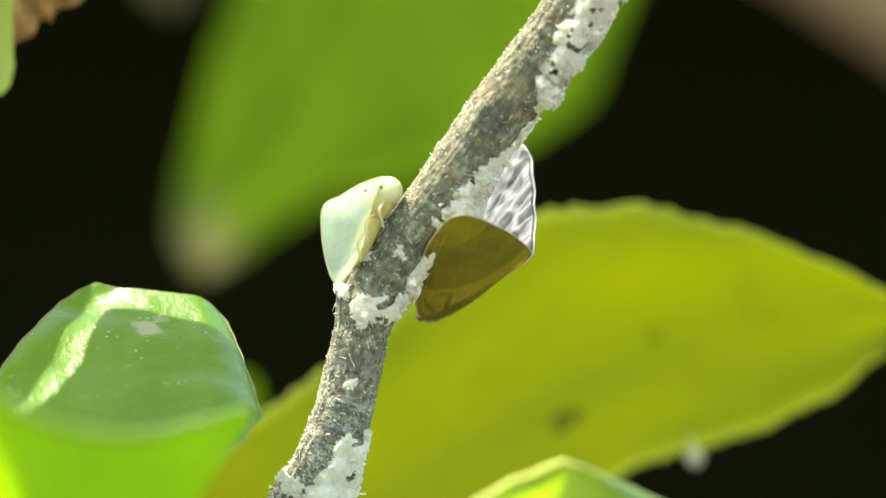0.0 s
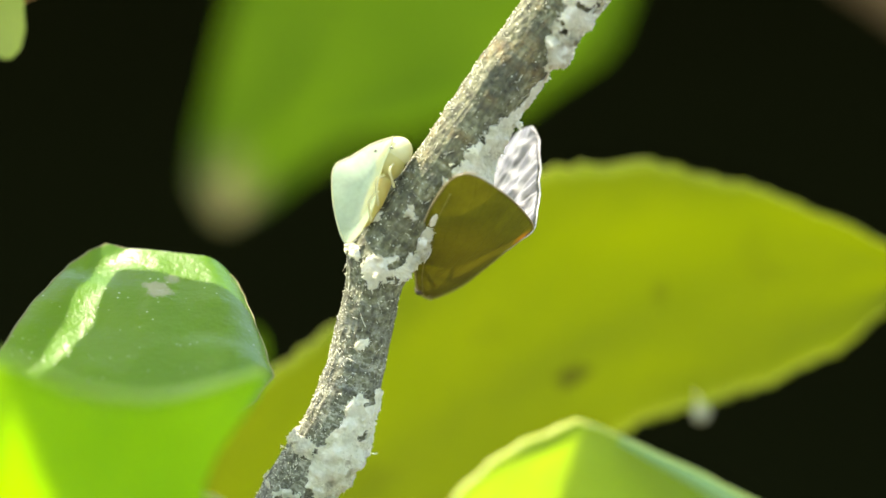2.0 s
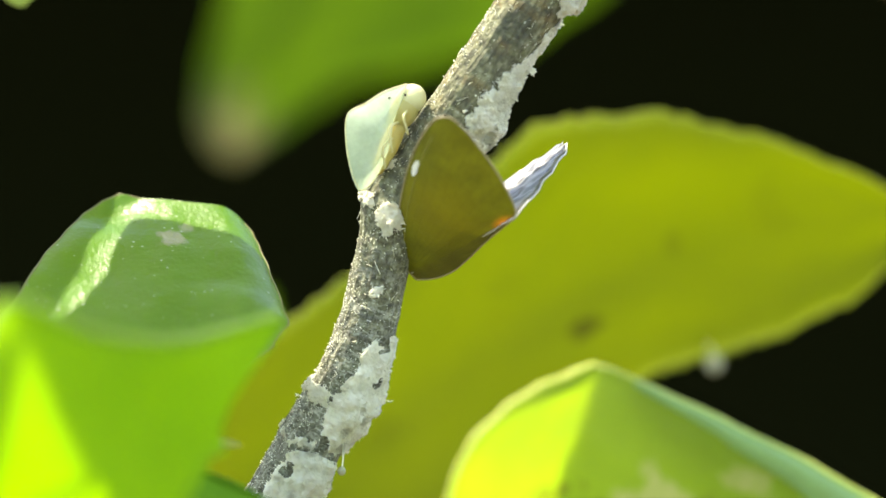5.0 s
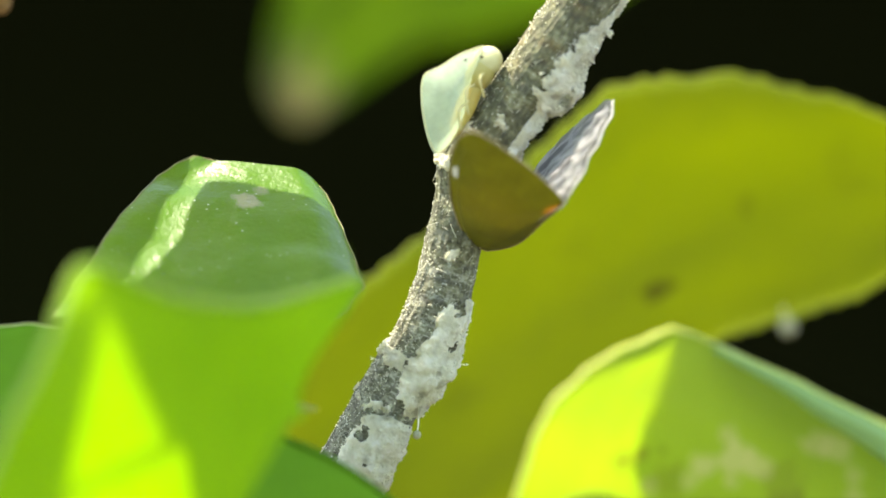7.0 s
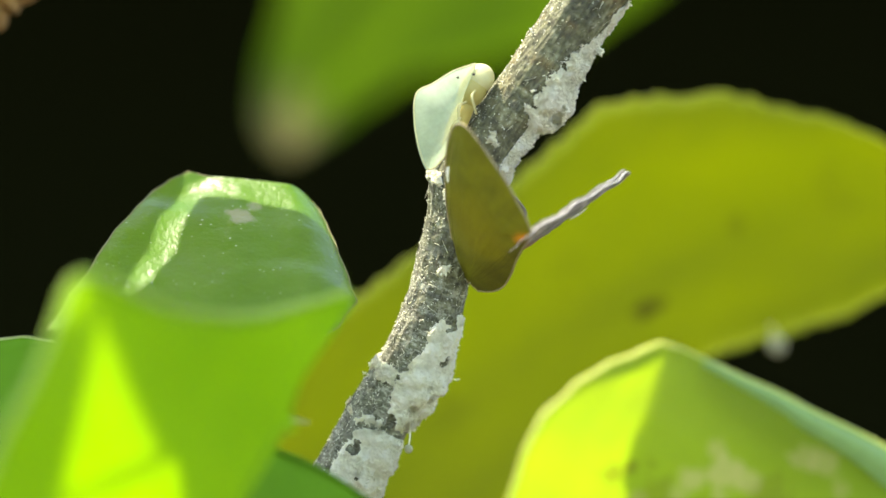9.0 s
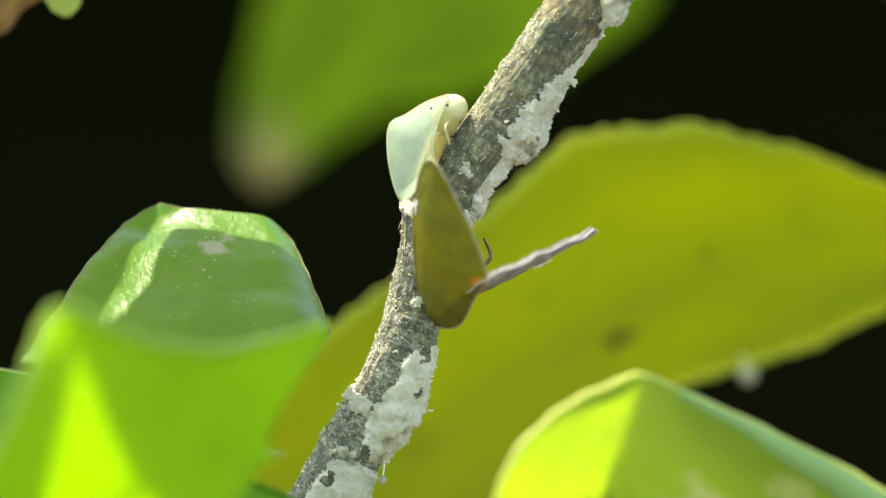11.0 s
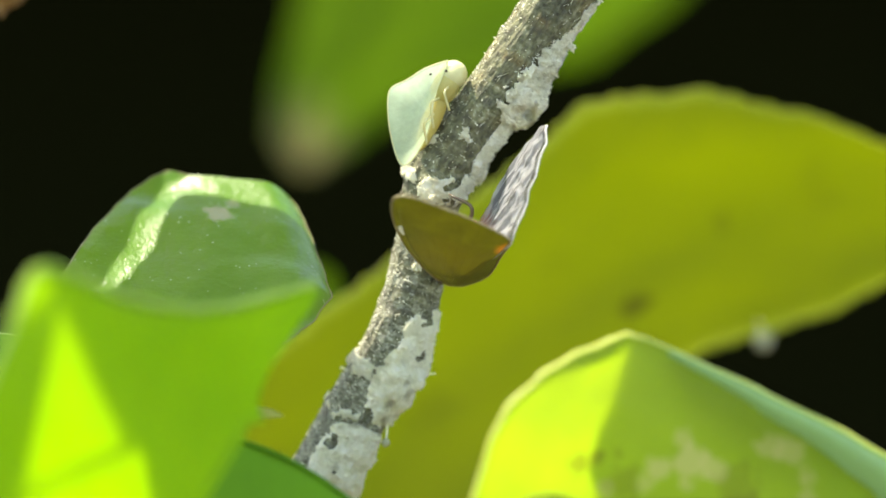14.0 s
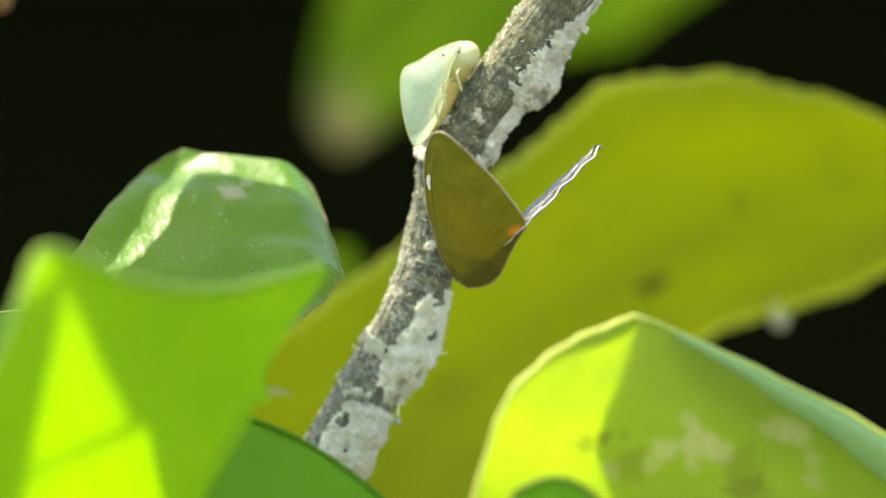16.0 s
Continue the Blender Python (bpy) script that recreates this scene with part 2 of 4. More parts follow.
def silver_wing_material():
    """Smoky membrane with pale veins between dark cells, wrinkled and glossy, orange-brown towards the base."""
    n = Nodes("silvery_smoky_wing")
    sep = n.add("ShaderNodeSeparateXYZ", i0=n.coords((1, 1, 1), "UV"))
    u, v = sep.outputs[0], sep.outputs[1]
    reach = n.math("SQRT", n.math("ADD", n.math("MULTIPLY", u, u), n.math("MULTIPLY", v, v)))
    ang = n.math("ARCTAN2", v, n.math("ADD", u, 0.12))
    fan = n.add("ShaderNodeCombineXYZ", i0=n.math("MULTIPLY", reach, 4.0), i1=n.math("MULTIPLY", ang, 17.0))
    cell = n.voronoi(fan.outputs[0], 1.0, "DISTANCE_TO_EDGE")
    vein = n.ramp(cell, [(0.0, 1.0), (0.07, 0.8), (0.16, 0.0)])
    blot = n.noise(fan.outputs[0], 1.3, 3.0)
    col = n.mix(n.ramp(blot, [(0.35, 0.0), (0.65, 1.0)]), (0.045, 0.045, 0.05), (0.17, 0.17, 0.18))
    col = n.mix(vein, col, (0.36, 0.36, 0.37))
    base = n.ramp(n.math("ADD", reach, n.math("MULTIPLY", blot, 0.2)), [(0.42, 1.0), (0.66, 0.0)])
    col = n.mix(base, col, (0.42, 0.13, 0.025))
    crinkle = n.math("ADD", n.math("MULTIPLY", vein, 0.5), n.math("MULTIPLY", n.noise(fan.outputs[0], 1.4, 2.0, 0.5), 0.9))
    nrm = n.bump(crinkle, 0.32, 0.0004)
    face = n.add("ShaderNodeBsdfPrincipled", Base_Color=col, Roughness=0.45, Normal=nrm, Coat_Weight=0.8, Coat_Roughness=0.45, Coat_IOR=1.65, Coat_Normal=nrm)
    face.inputs["Specular IOR Level"].default_value = 0.7
    thr = n.add("ShaderNodeBsdfTranslucent", Color=n.mix(base, n.mix(vein, (0.12, 0.12, 0.13), (0.28, 0.27, 0.27)), (0.85, 0.26, 0.03)), Normal=nrm)
    body = n.add("ShaderNodeMixShader", i0=0.35, i1=face.outputs[0], i2=thr.outputs[0]).outputs[0]
    return n.finish(n.add("ShaderNodeMixShader", i0=0.12, i1=body, i2=n.add("ShaderNodeBsdfTransparent").outputs[0]).outputs[0])


def skin_material(name, col, dark, rough=0.45, scale=900.0, through_part=0.0):
    n = Nodes(name)
    ob = n.coords()
    a = n.noise(ob, scale, 4.0)
    c = n.mix(n.ramp(a, [(0.35, 0.0), (0.7, 1.0)]), col, dark)
    face = n.add("ShaderNodeBsdfPrincipled", Base_Color=c, Roughness=rough, Normal=n.bump(a, 0.3, 0.0001))
    if not through_part:
        return n.finish(face.outputs[0])
    thr = n.add("ShaderNodeBsdfTranslucent", Color=c)
    return n.finish(n.add("ShaderNodeMixShader", i0=through_part, i1=face.outputs[0], i2=thr.outputs[0]).outputs[0])


def matt_material(name, col, dark, scale):
    n = Nodes(name)
    a = n.noise(n.coords(), scale, 4.0)
    return n.finish(n.add("ShaderNodeBsdfDiffuse", Color=n.mix(a, col, dark)).outputs[0])


BARK = bark_material()
WAX = wax_material()
LEAF_YELLOW = leaf_material("yellow_green_leaf", (0.076, 0.112, 0.006), (0.107, 0.136, 0.0016), 0.62, 0.5, blotch=0.22, vein=0.10,
                            marks=(((19.05, 40.6, -2.35), 1.1, 0.7), ((20.1, 40.6, -1.9), 1.2, 0.8), ((21.3, 40.6, -1.4), 1.1, 0.7), ((27.8, 40.1, 5.3), 1.3, 0.3), ((2.2, 39, -10.9), 2.6, 0.2), ((12, 40, 2), 3.5, 0.10), ((36, 40, 9), 3.0, 0.12)), margin=0.8)
LEAF_GLOSSY = leaf_material("glossy_green_leaf", (0.042, 0.118, 0.003), (0.50, 0.66, 0.07), 0.25, 0.23, blotch=0.3, vein=0.04, dust=0.9, relief=1.0,
                            marks=(((-14.0, 2.8, 5.7), 1.3, 0.9), ((-13.0, 3.6, 6.6), 1.0, 0.7), ((-14.6, 2.4, 4.9), 0.9, 0.6)), mark_top=(0.30, 0.27, 0.16), mark_glow=(0.2, 0.18, 0.08), shine=0.45)
LEAF_FRONT = leaf_material("bright_green_leaf", (0.066, 0.185, 0.005), (0.25, 0.46, 0.006), 0.6, 0.45, vein=0.25, blotch=0.42)
LEAF_FOLDED = leaf_material("folded_yellow_green_leaf", (0.160, 0.225, 0.010), (0.44, 0.65, 0.022), 0.55, 0.4, vein=0.06, blotch=0.3,
                            marks=(((22.5, -18.1, -13.5), 1.5, 0.75), ((22.1, -18.3, -11.6), 0.9, 0.55), ((20.4, -18.3, -13.8), 1.1, 0.7), ((24.4, -17.9, -13.9), 1.1, 0.7), ((19.3, -18.3, -15.0), 0.9, 0.5), ((22.3, -18.0, -15.3), 0.8, 0.5),
                                   ((28.6, -17.6, -12.5), 1.0, 0.6), ((30.0, -17.5, -12.9), 1.2, 0.65), ((31.2, -17.3, -14.5), 1.1, 0.6), ((31.2, -17.2, -16.2), 0.9, 0.5), ((16.3, -18.6, -15.4), 0.9, 0.45)),
                            stains=(((14.3, -19.7, -13.2), 0.9, 0.5), ((15.6, -19.0, -12.9), 0.8, 0.5), ((17.2, -18.5, -12.6), 0.7, 0.4), ((17.5, -18.4, -15.0), 1.6, 0.3), ((26.5, -17.8, -15.4), 2.0, 0.3), ((27.0, -17.8, -17.5), 2.2, 0.3)),
                            mark_top=(0.40, 0.40, 0.13), mark_glow=(0.58, 0.56, 0.14))
LEAF_FAR = leaf_material("far_green_leaf", (0.050, 0.100, 0.007), (0.116, 0.212, 0.005), 0.55, 0.5, vein=0.3, blotch=0.5,
                         marks=(((-15, 140, 15), 7.0, 0.9),), mark_top=(0.16, 0.14, 0.06), mark_glow=(0.2, 0.18, 0.07), shine=0.1)
LEAF_DARK = leaf_material("dark_green_leaf", (0.07, 0.19, 0.010), (0.18, 0.40, 0.012), 0.35, 0.5, shine=0.12)
# darker green so the high leaves reflect dimly in the curled leaf
LEAF_HIGH = leaf_material("dim_green_leaf", (0.045, 0.11, 0.006), (0.10, 0.20, 0.006), 0.4, 0.45)
# blue-green carries the sky's sheen on the rolled margin
LEAF_ROLLED = leaf_material("sky_tinted_leaf_margin", (0.20, 0.34, 0.14), (0.26, 0.42, 0.10), 0.3, 0.3)
LEAF_BROWN = leaf_material("withered_brown_leaf", (0.06, 0.05, 0.012), (0.07, 0.055, 0.01), 0.3, 0.6)
LEAF_RIM = leaf_material("pale_leaf_margin", (0.60, 0.62, 0.34), (0.88, 0.90, 0.40), 0.45, 0.4)
# sunlight on the folded leaf's edge is put into this bright yellow
LEAF_RIM_SUNLIT = leaf_material("sunlit_yellow_leaf_margin", (0.56, 0.58, 0.18), (0.86, 0.90, 0.24), 0.5, 0.4)
# the near leaf's sunlit edge, its brightness put into the colour
LEAF_RIM_GREEN = leaf_material("sunlit_green_leaf_margin", (0.30, 0.42, 0.09), (0.55, 0.72, 0.12), 0.5, 0.4)
# on the broad leaf, light caught by its edge is in this tone
LEAF_RIM_YELLOW = leaf_material("yellow_leaf_margin", (0.30, 0.34, 0.10), (0.46, 0.50, 0.09), 0.75, 0.45)
LEAF_EDGE = leaf_material("brownish_leaf_edge", (0.20, 0.18, 0.08), (0.35, 0.32, 0.12), 0.3, 0.5)
WING_BROWN = wing_material("olive_brown_wing", (0.152, 0.146, 0.008), (0.08, 0.075, 0.003), 0.14, 0.5, 0.32, shine=0.2, blotch=0.66, ember=True)
WING_SILVER = silver_wing_material()
WING_PALE = wing_material("pale_green_wing", (0.50, 0.62, 0.48), (0.48, 0.60, 0.42), 0.5, 0.5, 0.22, clear=0.3, shine=0.25, blotch=0.8)
ORANGE = skin_material("orange_belly", (0.55, 0.30, 0.10), (0.20, 0.085, 0.03), 0.3, 2600.0, 0.5)
BROWN_SKIN = skin_material("dark_brown_cuticle", (0.10, 0.07, 0.03), (0.05, 0.03, 0.015), 0.35)
PALE_SKIN = skin_material("pale_yellow_cuticle", (0.52, 0.49, 0.17), (0.50, 0.40, 0.12), 0.45, 500.0, 0.35)
CREAM = skin_material("cream_cuticle", (0.64, 0.63, 0.34), (0.60, 0.54, 0.26), 0.5, 900.0, 0.3)
BROWN_EDGE = skin_material("brown_wing_edge", (0.30, 0.25, 0.13), (0.18, 0.14, 0.07), 0.35)
PALE_EDGE = skin_material("silvery_wing_edge", (0.46, 0.45, 0.42), (0.30, 0.28, 0.25), 0.35)
VEIN = skin_material("olive_wing_vein", (0.20, 0.19, 0.03), (0.15, 0.14, 0.02), 0.5)
EYE = skin_material("dark_eye", (0.06, 0.045, 0.03), (0.03, 0.02, 0.02), 0.2)
WHITE_SPOT = skin_material("white_wing_spot", (0.85, 0.85, 0.8), (0.7, 0.7, 0.62), 0.6, 1500.0, 0.2)
DULL_WAX = skin_material("dull_wax", (0.34, 0.34, 0.22), (0.22, 0.22, 0.12), 0.6)
FAR_BARK = matt_material("pale_far_bark", (0.24, 0.18, 0.10), (0.17, 0.125, 0.065), 300.0)
STEM = skin_material("brown_stem_bark", (0.34, 0.18, 0.05), (0.13, 0.08, 0.03), 0.8, 700.0)
# near-black matt: the shade behind the leaves is in this colour
SHADE = matt_material("painted_shade", (0.0095, 0.011, 0.004), (0.004, 0.005, 0.0015), 40.0)
SOIL = skin_material("leaf_litter_soil", (0.06, 0.045, 0.03), (0.025, 0.02, 0.014), 0.9, 30.0)


# ---- building helpers ----
def mesh_object(name, verts, faces, material, uvs=None, smooth=True):
    me = bpy.data.meshes.new(name)
    me.from_pydata([tuple(v) for v in verts], [], faces)
    me.update()
    me.materials.append(material)
    if uvs is not None:
        layer = me.uv_layers.new(name="UVMap")
        loops = np.empty(len(me.loops), dtype=np.int32)
        me.loops.foreach_get("vertex_index", loops)
        layer.data.foreach_set("uv", np.asarray(uvs, dtype=np.float32)[loops].ravel())
    if smooth:
        me.polygons.foreach_set("use_smooth", [True] * len(me.polygons))
    return new(name, me)


def under(child, parent, label=""):
    child.parent = parent
    return tagged(child, label)


def grid_faces(rows, cols, wrap=False):
    faces = []
    for i in range(rows - 1):
        for j in range(cols if wrap else cols - 1):
            k = (j + 1) % cols
            faces.append((i * cols + j, i * cols + k, (i + 1) * cols + k, (i + 1) * cols + j))
    return faces


def bezier(p, v):
    a, b, c, d = p
    w = 1 - v
    return a * w**3 + b * 3 * v * w**2 + c * 3 * v**2 * w + d * v**3


def tube(name, points, radii, material, sides=10, rough=0.0, freq=900.0):
    """A closed tapered tube through the points (metres)."""
    pts = [Vector(p) for p in points]
    verts, ref = [], Vector((0.31, -0.94, 0.12))
    for i, p in enumerate(pts):
        t = (pts[min(i + 1, len(pts) - 1)] - pts[max(i - 1, 0)]).normalized()
        a = (ref - t * ref.dot(t)).normalized()
        b = t.cross(a)
        for j in range(sides):
            w = math.tau * j / sides
            d = a * math.cos(w) + b * math.sin(w)
            r = radii[i]
            if rough:
                r *= 1 + rough * noise.noise((p + d * r) * freq)
            verts.append(p + d * r)
    faces = grid_faces(len(pts), sides, True)
    faces.append(tuple(range(sides))[::-1])
    faces.append(tuple((len(pts) - 1) * sides + j for j in range(sides)))
    return mesh_object(name, verts, faces, material)


def spline(points, steps):
    """Catmull-Rom through the points."""
    pts = [Vector(p) for p in points]
    pts = [pts[0] * 2 - pts[1], *pts, pts[-1] * 2 - pts[-2]]
    out = []
    for i in range(1, len(pts) - 2):
        a, b, c, d = pts[i - 1:i + 3]
        for s in range(steps):
            t = s / steps
            out.append(0.5 * ((2 * b) + (c - a) * t + (2 * a - 5 * b + 4 * c - d) * t * t + (3 * b - a - 3 * c + d) * t**3))
    out.append(pts[-2])
    return out


def ellipsoid(name, radii, material, m, bumps=0.0, seg=20, rings=12):
    verts = []
    for i in range(rings + 1):
        f = math.pi * i / rings
        for j in range(seg):
            w = math.tau * j / seg
            v = Vector((math.cos(f), math.sin(f) * math.cos(w), math.sin(f) * math.sin(w)))
            k = 1 + bumps * math.sin(v.x * 16)
            verts.append(m @ Vector((v.x * radii[0], v.y * radii[1] * k, v.z * radii[2] * k)))
    return mesh_object(name, verts, grid_faces(rings + 1, seg, True), material)


# ---- leaves ----
def table(rows, v):
    """Smooth value at v from rows of (v, value)."""
    for (a, x), (b, y) in zip(rows, rows[1:]):
        if v <= b:
            f = (v - a) / (b - a)
            return x + (y - x) * (f * f * (3 - 2 * f) * 0.4 + f * 0.6)
    return rows[-1][1]


def leaf(name, label, material, spine, face, left, right, fold=(0, 0), curl=(0, 0), lift=(0, 0), wave=0.3, teeth=0.0, seed=1, rows=90, cols=60, rib=0.4, rim=0.0, rim_material=None, both_sides=True):
    """spine: four bezier points (mm) from stalk to tip; face: the way the blade looks; left, right: rows of half widths (mm) along the spine;
    fold: degrees that each half is bent towards the face; curl: the same for the outer part of each half; lift: mm by which the margin sags."""
    ctrl = [Vector(p) for p in spine]
    face = Vector(face).normalized()
    verts, uvs, mid = [], [], []
    for i in range(rows):
        v = i / (rows - 1)
        p = bezier(ctrl, v)
        t = (bezier(ctrl, min(1, v + 0.01)) - bezier(ctrl, max(0, v - 0.01))).normalized()
        side = t.cross(face).normalized()
        up = side.cross(t)
        mid.append(p * MM)
        for j in range(cols):
            u = 2 * j / (cols - 1) - 1
            k = 0 if u < 0 else 1
            half = table(right if k else left, v)
            half *= 1 + 0.02 * noise.noise(Vector((v * 9, seed * 3.1 + k, 0)))
            if teeth:
                half *= 1 + teeth * abs(u) ** 8 * (0.5 + 0.5 * math.sin(v * 210 + seed + 3 * noise.noise(Vector((v * 30, seed, 0)))))
            # walk outwards along the bent half
            x = z = 0.0
            steps = 6
            for q in range(steps):
                f = (q + 0.5) / steps * abs(u)
                a = radians(fold[k]) * min(1, f * 8) + radians(curl[k]) * max(0, (f - 0.55) / 0.45) ** 1.5
                x += half * abs(u) / steps * math.cos(a)
                z += half * abs(u) / steps * math.sin(a)
            z += lift[k] * u * u
            z += wave * noise.noise(Vector((v * 4 + seed * 7.3, u * 1.5, seed))) * (0.2 + abs(u))
            z += 0.05 * noise.noise(Vector((p.x + u * half, p.y, p.z)) * 0.6)
            verts.append((p + side * (x if k else -x) + up * z) * MM)
            uvs.append((u * 0.5 + 0.5, v))
    thing = new(name)
    tagged(thing, label, "leaf")
    under(mesh_object("blade", verts, grid_faces(rows, cols), material, uvs), thing)
    if rib:
        under(tube("midrib", mid[:-1], [MM * (rib * (1 - k / rows) + 0.05) for k in range(rows - 1)], material, 8), thing)
    if rim:
        path = [verts[i * cols] for i in range(rows)] + [verts[i * cols + cols - 1] for i in range(rows - 1, -1, -1) if both_sides]
        path = [p for k, p in enumerate(path) if k == 0 or (p - path[k - 1]).length > 0.0001]
        under(tube("margin", path, [rim * MM * (1 + 0.25 * noise.noise(p * 500)) for p in path], rim_material or material, 7), thing, "pale thickened leaf margin, with light in its colour on some leaves")
    return thing


leaf("broad_leaf", "broad yellow-green leaf glowing with sunlight behind twig", LEAF_YELLOW,
     ((-16, 36, -30), (4, 40, -4), (24, 41, 10), (51, 39, 8.2)), (0.05, -1, -0.45),
     ((0, 17), (0.15, 15.2), (0.25, 13.0), (0.32, 12.2), (0.4, 12), (0.5, 12.8), (0.6, 14.8), (0.7, 12.8), (0.8, 8.6), (0.9, 4.2), (0.96, 1.6), (1, 0.2)),
     ((0, 9), (0.3, 13), (0.5, 12.2), (0.6, 10.7), (0.7, 10.9), (0.8, 10.6), (0.9, 8.3), (0.96, 4.6), (1, 0.6)),
     fold=(3, 4), curl=(-14, -8), wave=0.8, teeth=0.04, seed=2, rib=0.0, rim=0.12, rim_material=LEAF_RIM_YELLOW)
leaf("curled_leaf", "glossy green leaf with curled top and pale scar", LEAF_GLOSSY,
     ((-16.8, -9.6, -3.9), (-16.2, -5.2, -0.5), (-15.2, 1.0, 4.6), (-14.1, 7, 8.8)), (-0.04, -0.62, 0.75),
     ((0, 11.6), (0.25, 10.9), (0.45, 9.6), (0.6, 8.7), (0.75, 7.8), (0.88, 6.9), (0.95, 5.8), (1, 4.5)), ((0, 7.4), (0.2, 9.9), (0.3, 11.1), (0.45, 11.7), (0.6, 10.7), (0.75, 9.1), (0.88, 7.8), (0.95, 6.9), (1, 6.0)),
     fold=(2, -5), curl=(-10, -58), wave=0.8, seed=3, rib=0.0, rim=0.07, rim_material=LEAF_EDGE)
leaf("near_leaf", "bright green leaf out of focus in front of curled leaf", LEAF_FRONT,
     ((-23.2, -30.8, -35.2), (-17.2, -30.0, -22.1), (-10.7, -28.1, -9.1), (-4.6, -25.3, -0.6)), (0.706, -0.618, -0.29),
     ((0, 21), (0.3, 23.6), (0.4, 23.8), (0.5, 24.2), (0.6, 24.6), (0.65, 24.9), (0.68, 24.7), (0.70, 23.6), (0.715, 20.0), (0.73, 15.8), (0.77, 11.8), (0.8, 9.4), (0.85, 6.72), (0.9, 4.61), (0.95, 2.69), (1, 0.96)),
     ((0, 2.4), (0.3, 1.34), (0.65, 1.34), (0.69, 1.15), (0.712, 2.5), (0.735, 0.77), (0.8, 0.29), (1, 0.19)),
     fold=(0, 0), curl=(-4, 0), wave=0.7, teeth=0.01, seed=4, rib=0.0, rim=0.3, rim_material=LEAF_RIM_GREEN, both_sides=False)
folded_leaf = leaf("folded_leaf", "yellow-green leaf bent over its midrib with pale scars", LEAF_FOLDED,
     ((10.9, -16.46, -32.46), (13.37, -18.41, -21.47), (16.86, -19.85, -11.52), (18.6, -18.41, -4.03)), (0.1, -0.85, -0.5),
     ((0, 7.96), (0.4, 9.45), (0.6, 9.45), (0.7, 8.86), (0.8, 7.07), (0.88, 4.93), (0.95, 2.39), (1, 0.8)), ((0, 25.88), (0.6, 27.88), (0.75, 26.88), (0.82, 24.2), (0.88, 18.0), (0.94, 10.4), (0.98, 4.3), (1, 0.8)),
     fold=(12, 10), curl=(-4, -22), wave=0.4, seed=5, rib=0.0, rim=0.17, rim_material=LEAF_RIM_SUNLIT)


def roll_margin(thing, cols, rows, label):
    """The outer margin of the leaf's long half, rolled forward so that it faces the sky."""
    blade = next(c for c in thing.children if c.name.startswith("blade"))
    edge = [blade.data.vertices[i * cols + cols - 1].co.copy() for i in range(rows)]
    edge = [p for p in edge if p.x > 0.0194 and p.z > -0.024][::-1]
    verts, n = [], 9
    for p in edge:
        w = 0.0006 + 0.28 * max(0.0, p.x - 0.0194) * (1 + 0.12 * noise.noise(p * 300))
        for k in range(n):
            a = radians(200 - 150 * k / (n - 1))
            verts.append(p + Vector((-0.35 * w * k / n, 0.55 * w * math.cos(a) - 0.1 * w, -w * k / (n - 1) + 0.15 * w * math.sin(a))))
    under(mesh_object("rolled_margin", verts, grid_faces(len(edge), n), LEAF_ROLLED, [(0.3, 0.5)] * len(verts)), thing, label)


roll_margin(folded_leaf, 60, 90, "rolled leaf margin with sky sheen in its blue-green colour")
hanging_leaf = leaf("hanging_leaf", "blurred green leaf hanging behind twig with brownish tip", LEAF_FAR,
     ((30, 142, 105), (18, 141, 75), (-4, 140, 42), (-15.3, 140, 14.5)), (0, -1, -0.25),
     ((0, 13), (0.4, 28), (0.6, 30.5), (0.72, 25.5), (0.8, 16.5), (0.86, 9), (0.94, 5), (1, 1.5)), ((0, 10), (0.5, 12), (0.75, 9), (0.9, 6), (0.97, 4), (1, 1.0)),
     wave=1.5, seed=6, rib=0.4)
leaf("low_leaf", "dark green leaf with light edge below the twig", LEAF_DARK,
     ((-16.6, -14.98, -10.94), (-9.93, -14.0, -12.22), (-3.86, -13.51, -15.16), (2.22, -12.53, -22.02)), (0.1, -0.9, 0.45),
     ((0, 0.5), (0.5, 0.6), (1, 0.3)), ((0, 10), (0.6, 9), (1, 0.4)), fold=(0, -10), curl=(0, -10), wave=0.3, seed=8, rib=0.0, rim=0.22, rim_material=LEAF_FRONT)
leaf("leaf_tip", "small pale green pointed leaf tip beside the twig", LEAF_RIM_YELLOW,
     ((-15.5, -12.6, -9.0), (-12.5, -12.2, -9.4), (-10.4, -12, -9.7), (-8.13, -12, -10.03)), (0.0, -0.8, 0.6),
     ((0, 0.6), (0.5, 0.7), (0.8, 0.55), (1, 0.1)), ((0, 1.4), (0.5, 0.9), (0.8, 0.5), (1, 0.1)), wave=0.1, seed=15, rows=40, cols=20, rib=0.0)
leaf("side_leaf", "dark green leaf with light edge beside curled leaf", LEAF_DARK,
     ((-50, -3, -13), (-42, -4, -9), (-36, -5, -6.5), (-28, -5, -4.2)), (0.0, -0.95, 0.3),
     ((0, 4), (0.6, 3.2), (0.9, 1.3), (1, 0.2)), ((0, 10), (0.8, 9), (1, 3)), wave=0.3, seed=9, rib=0.0, rim=0.06, rim_material=LEAF_RIM)
# dark piece added in place of the folded leaf's dark opening
leaf("opening_piece", "small olive piece for the dark opening in the folded leaf", LEAF_DARK,
     ((11.83, -25.39, -28.15), (11.83, -25.39, -23.23), (12.13, -25.39, -19.22), (12.44, -25.39, -15.73)), (0.0, -1.0, -0.1),
     ((0, 4), (0.6, 4), (0.88, 3.2), (0.96, 1.9), (1, 0.6)), ((0, 4), (0.6, 4), (0.88, 3.0), (0.96, 1.8), (1, 0.6)), wave=0.3, seed=12, rib=0.0, rim=0.2, rim_material=LEAF_YELLOW)
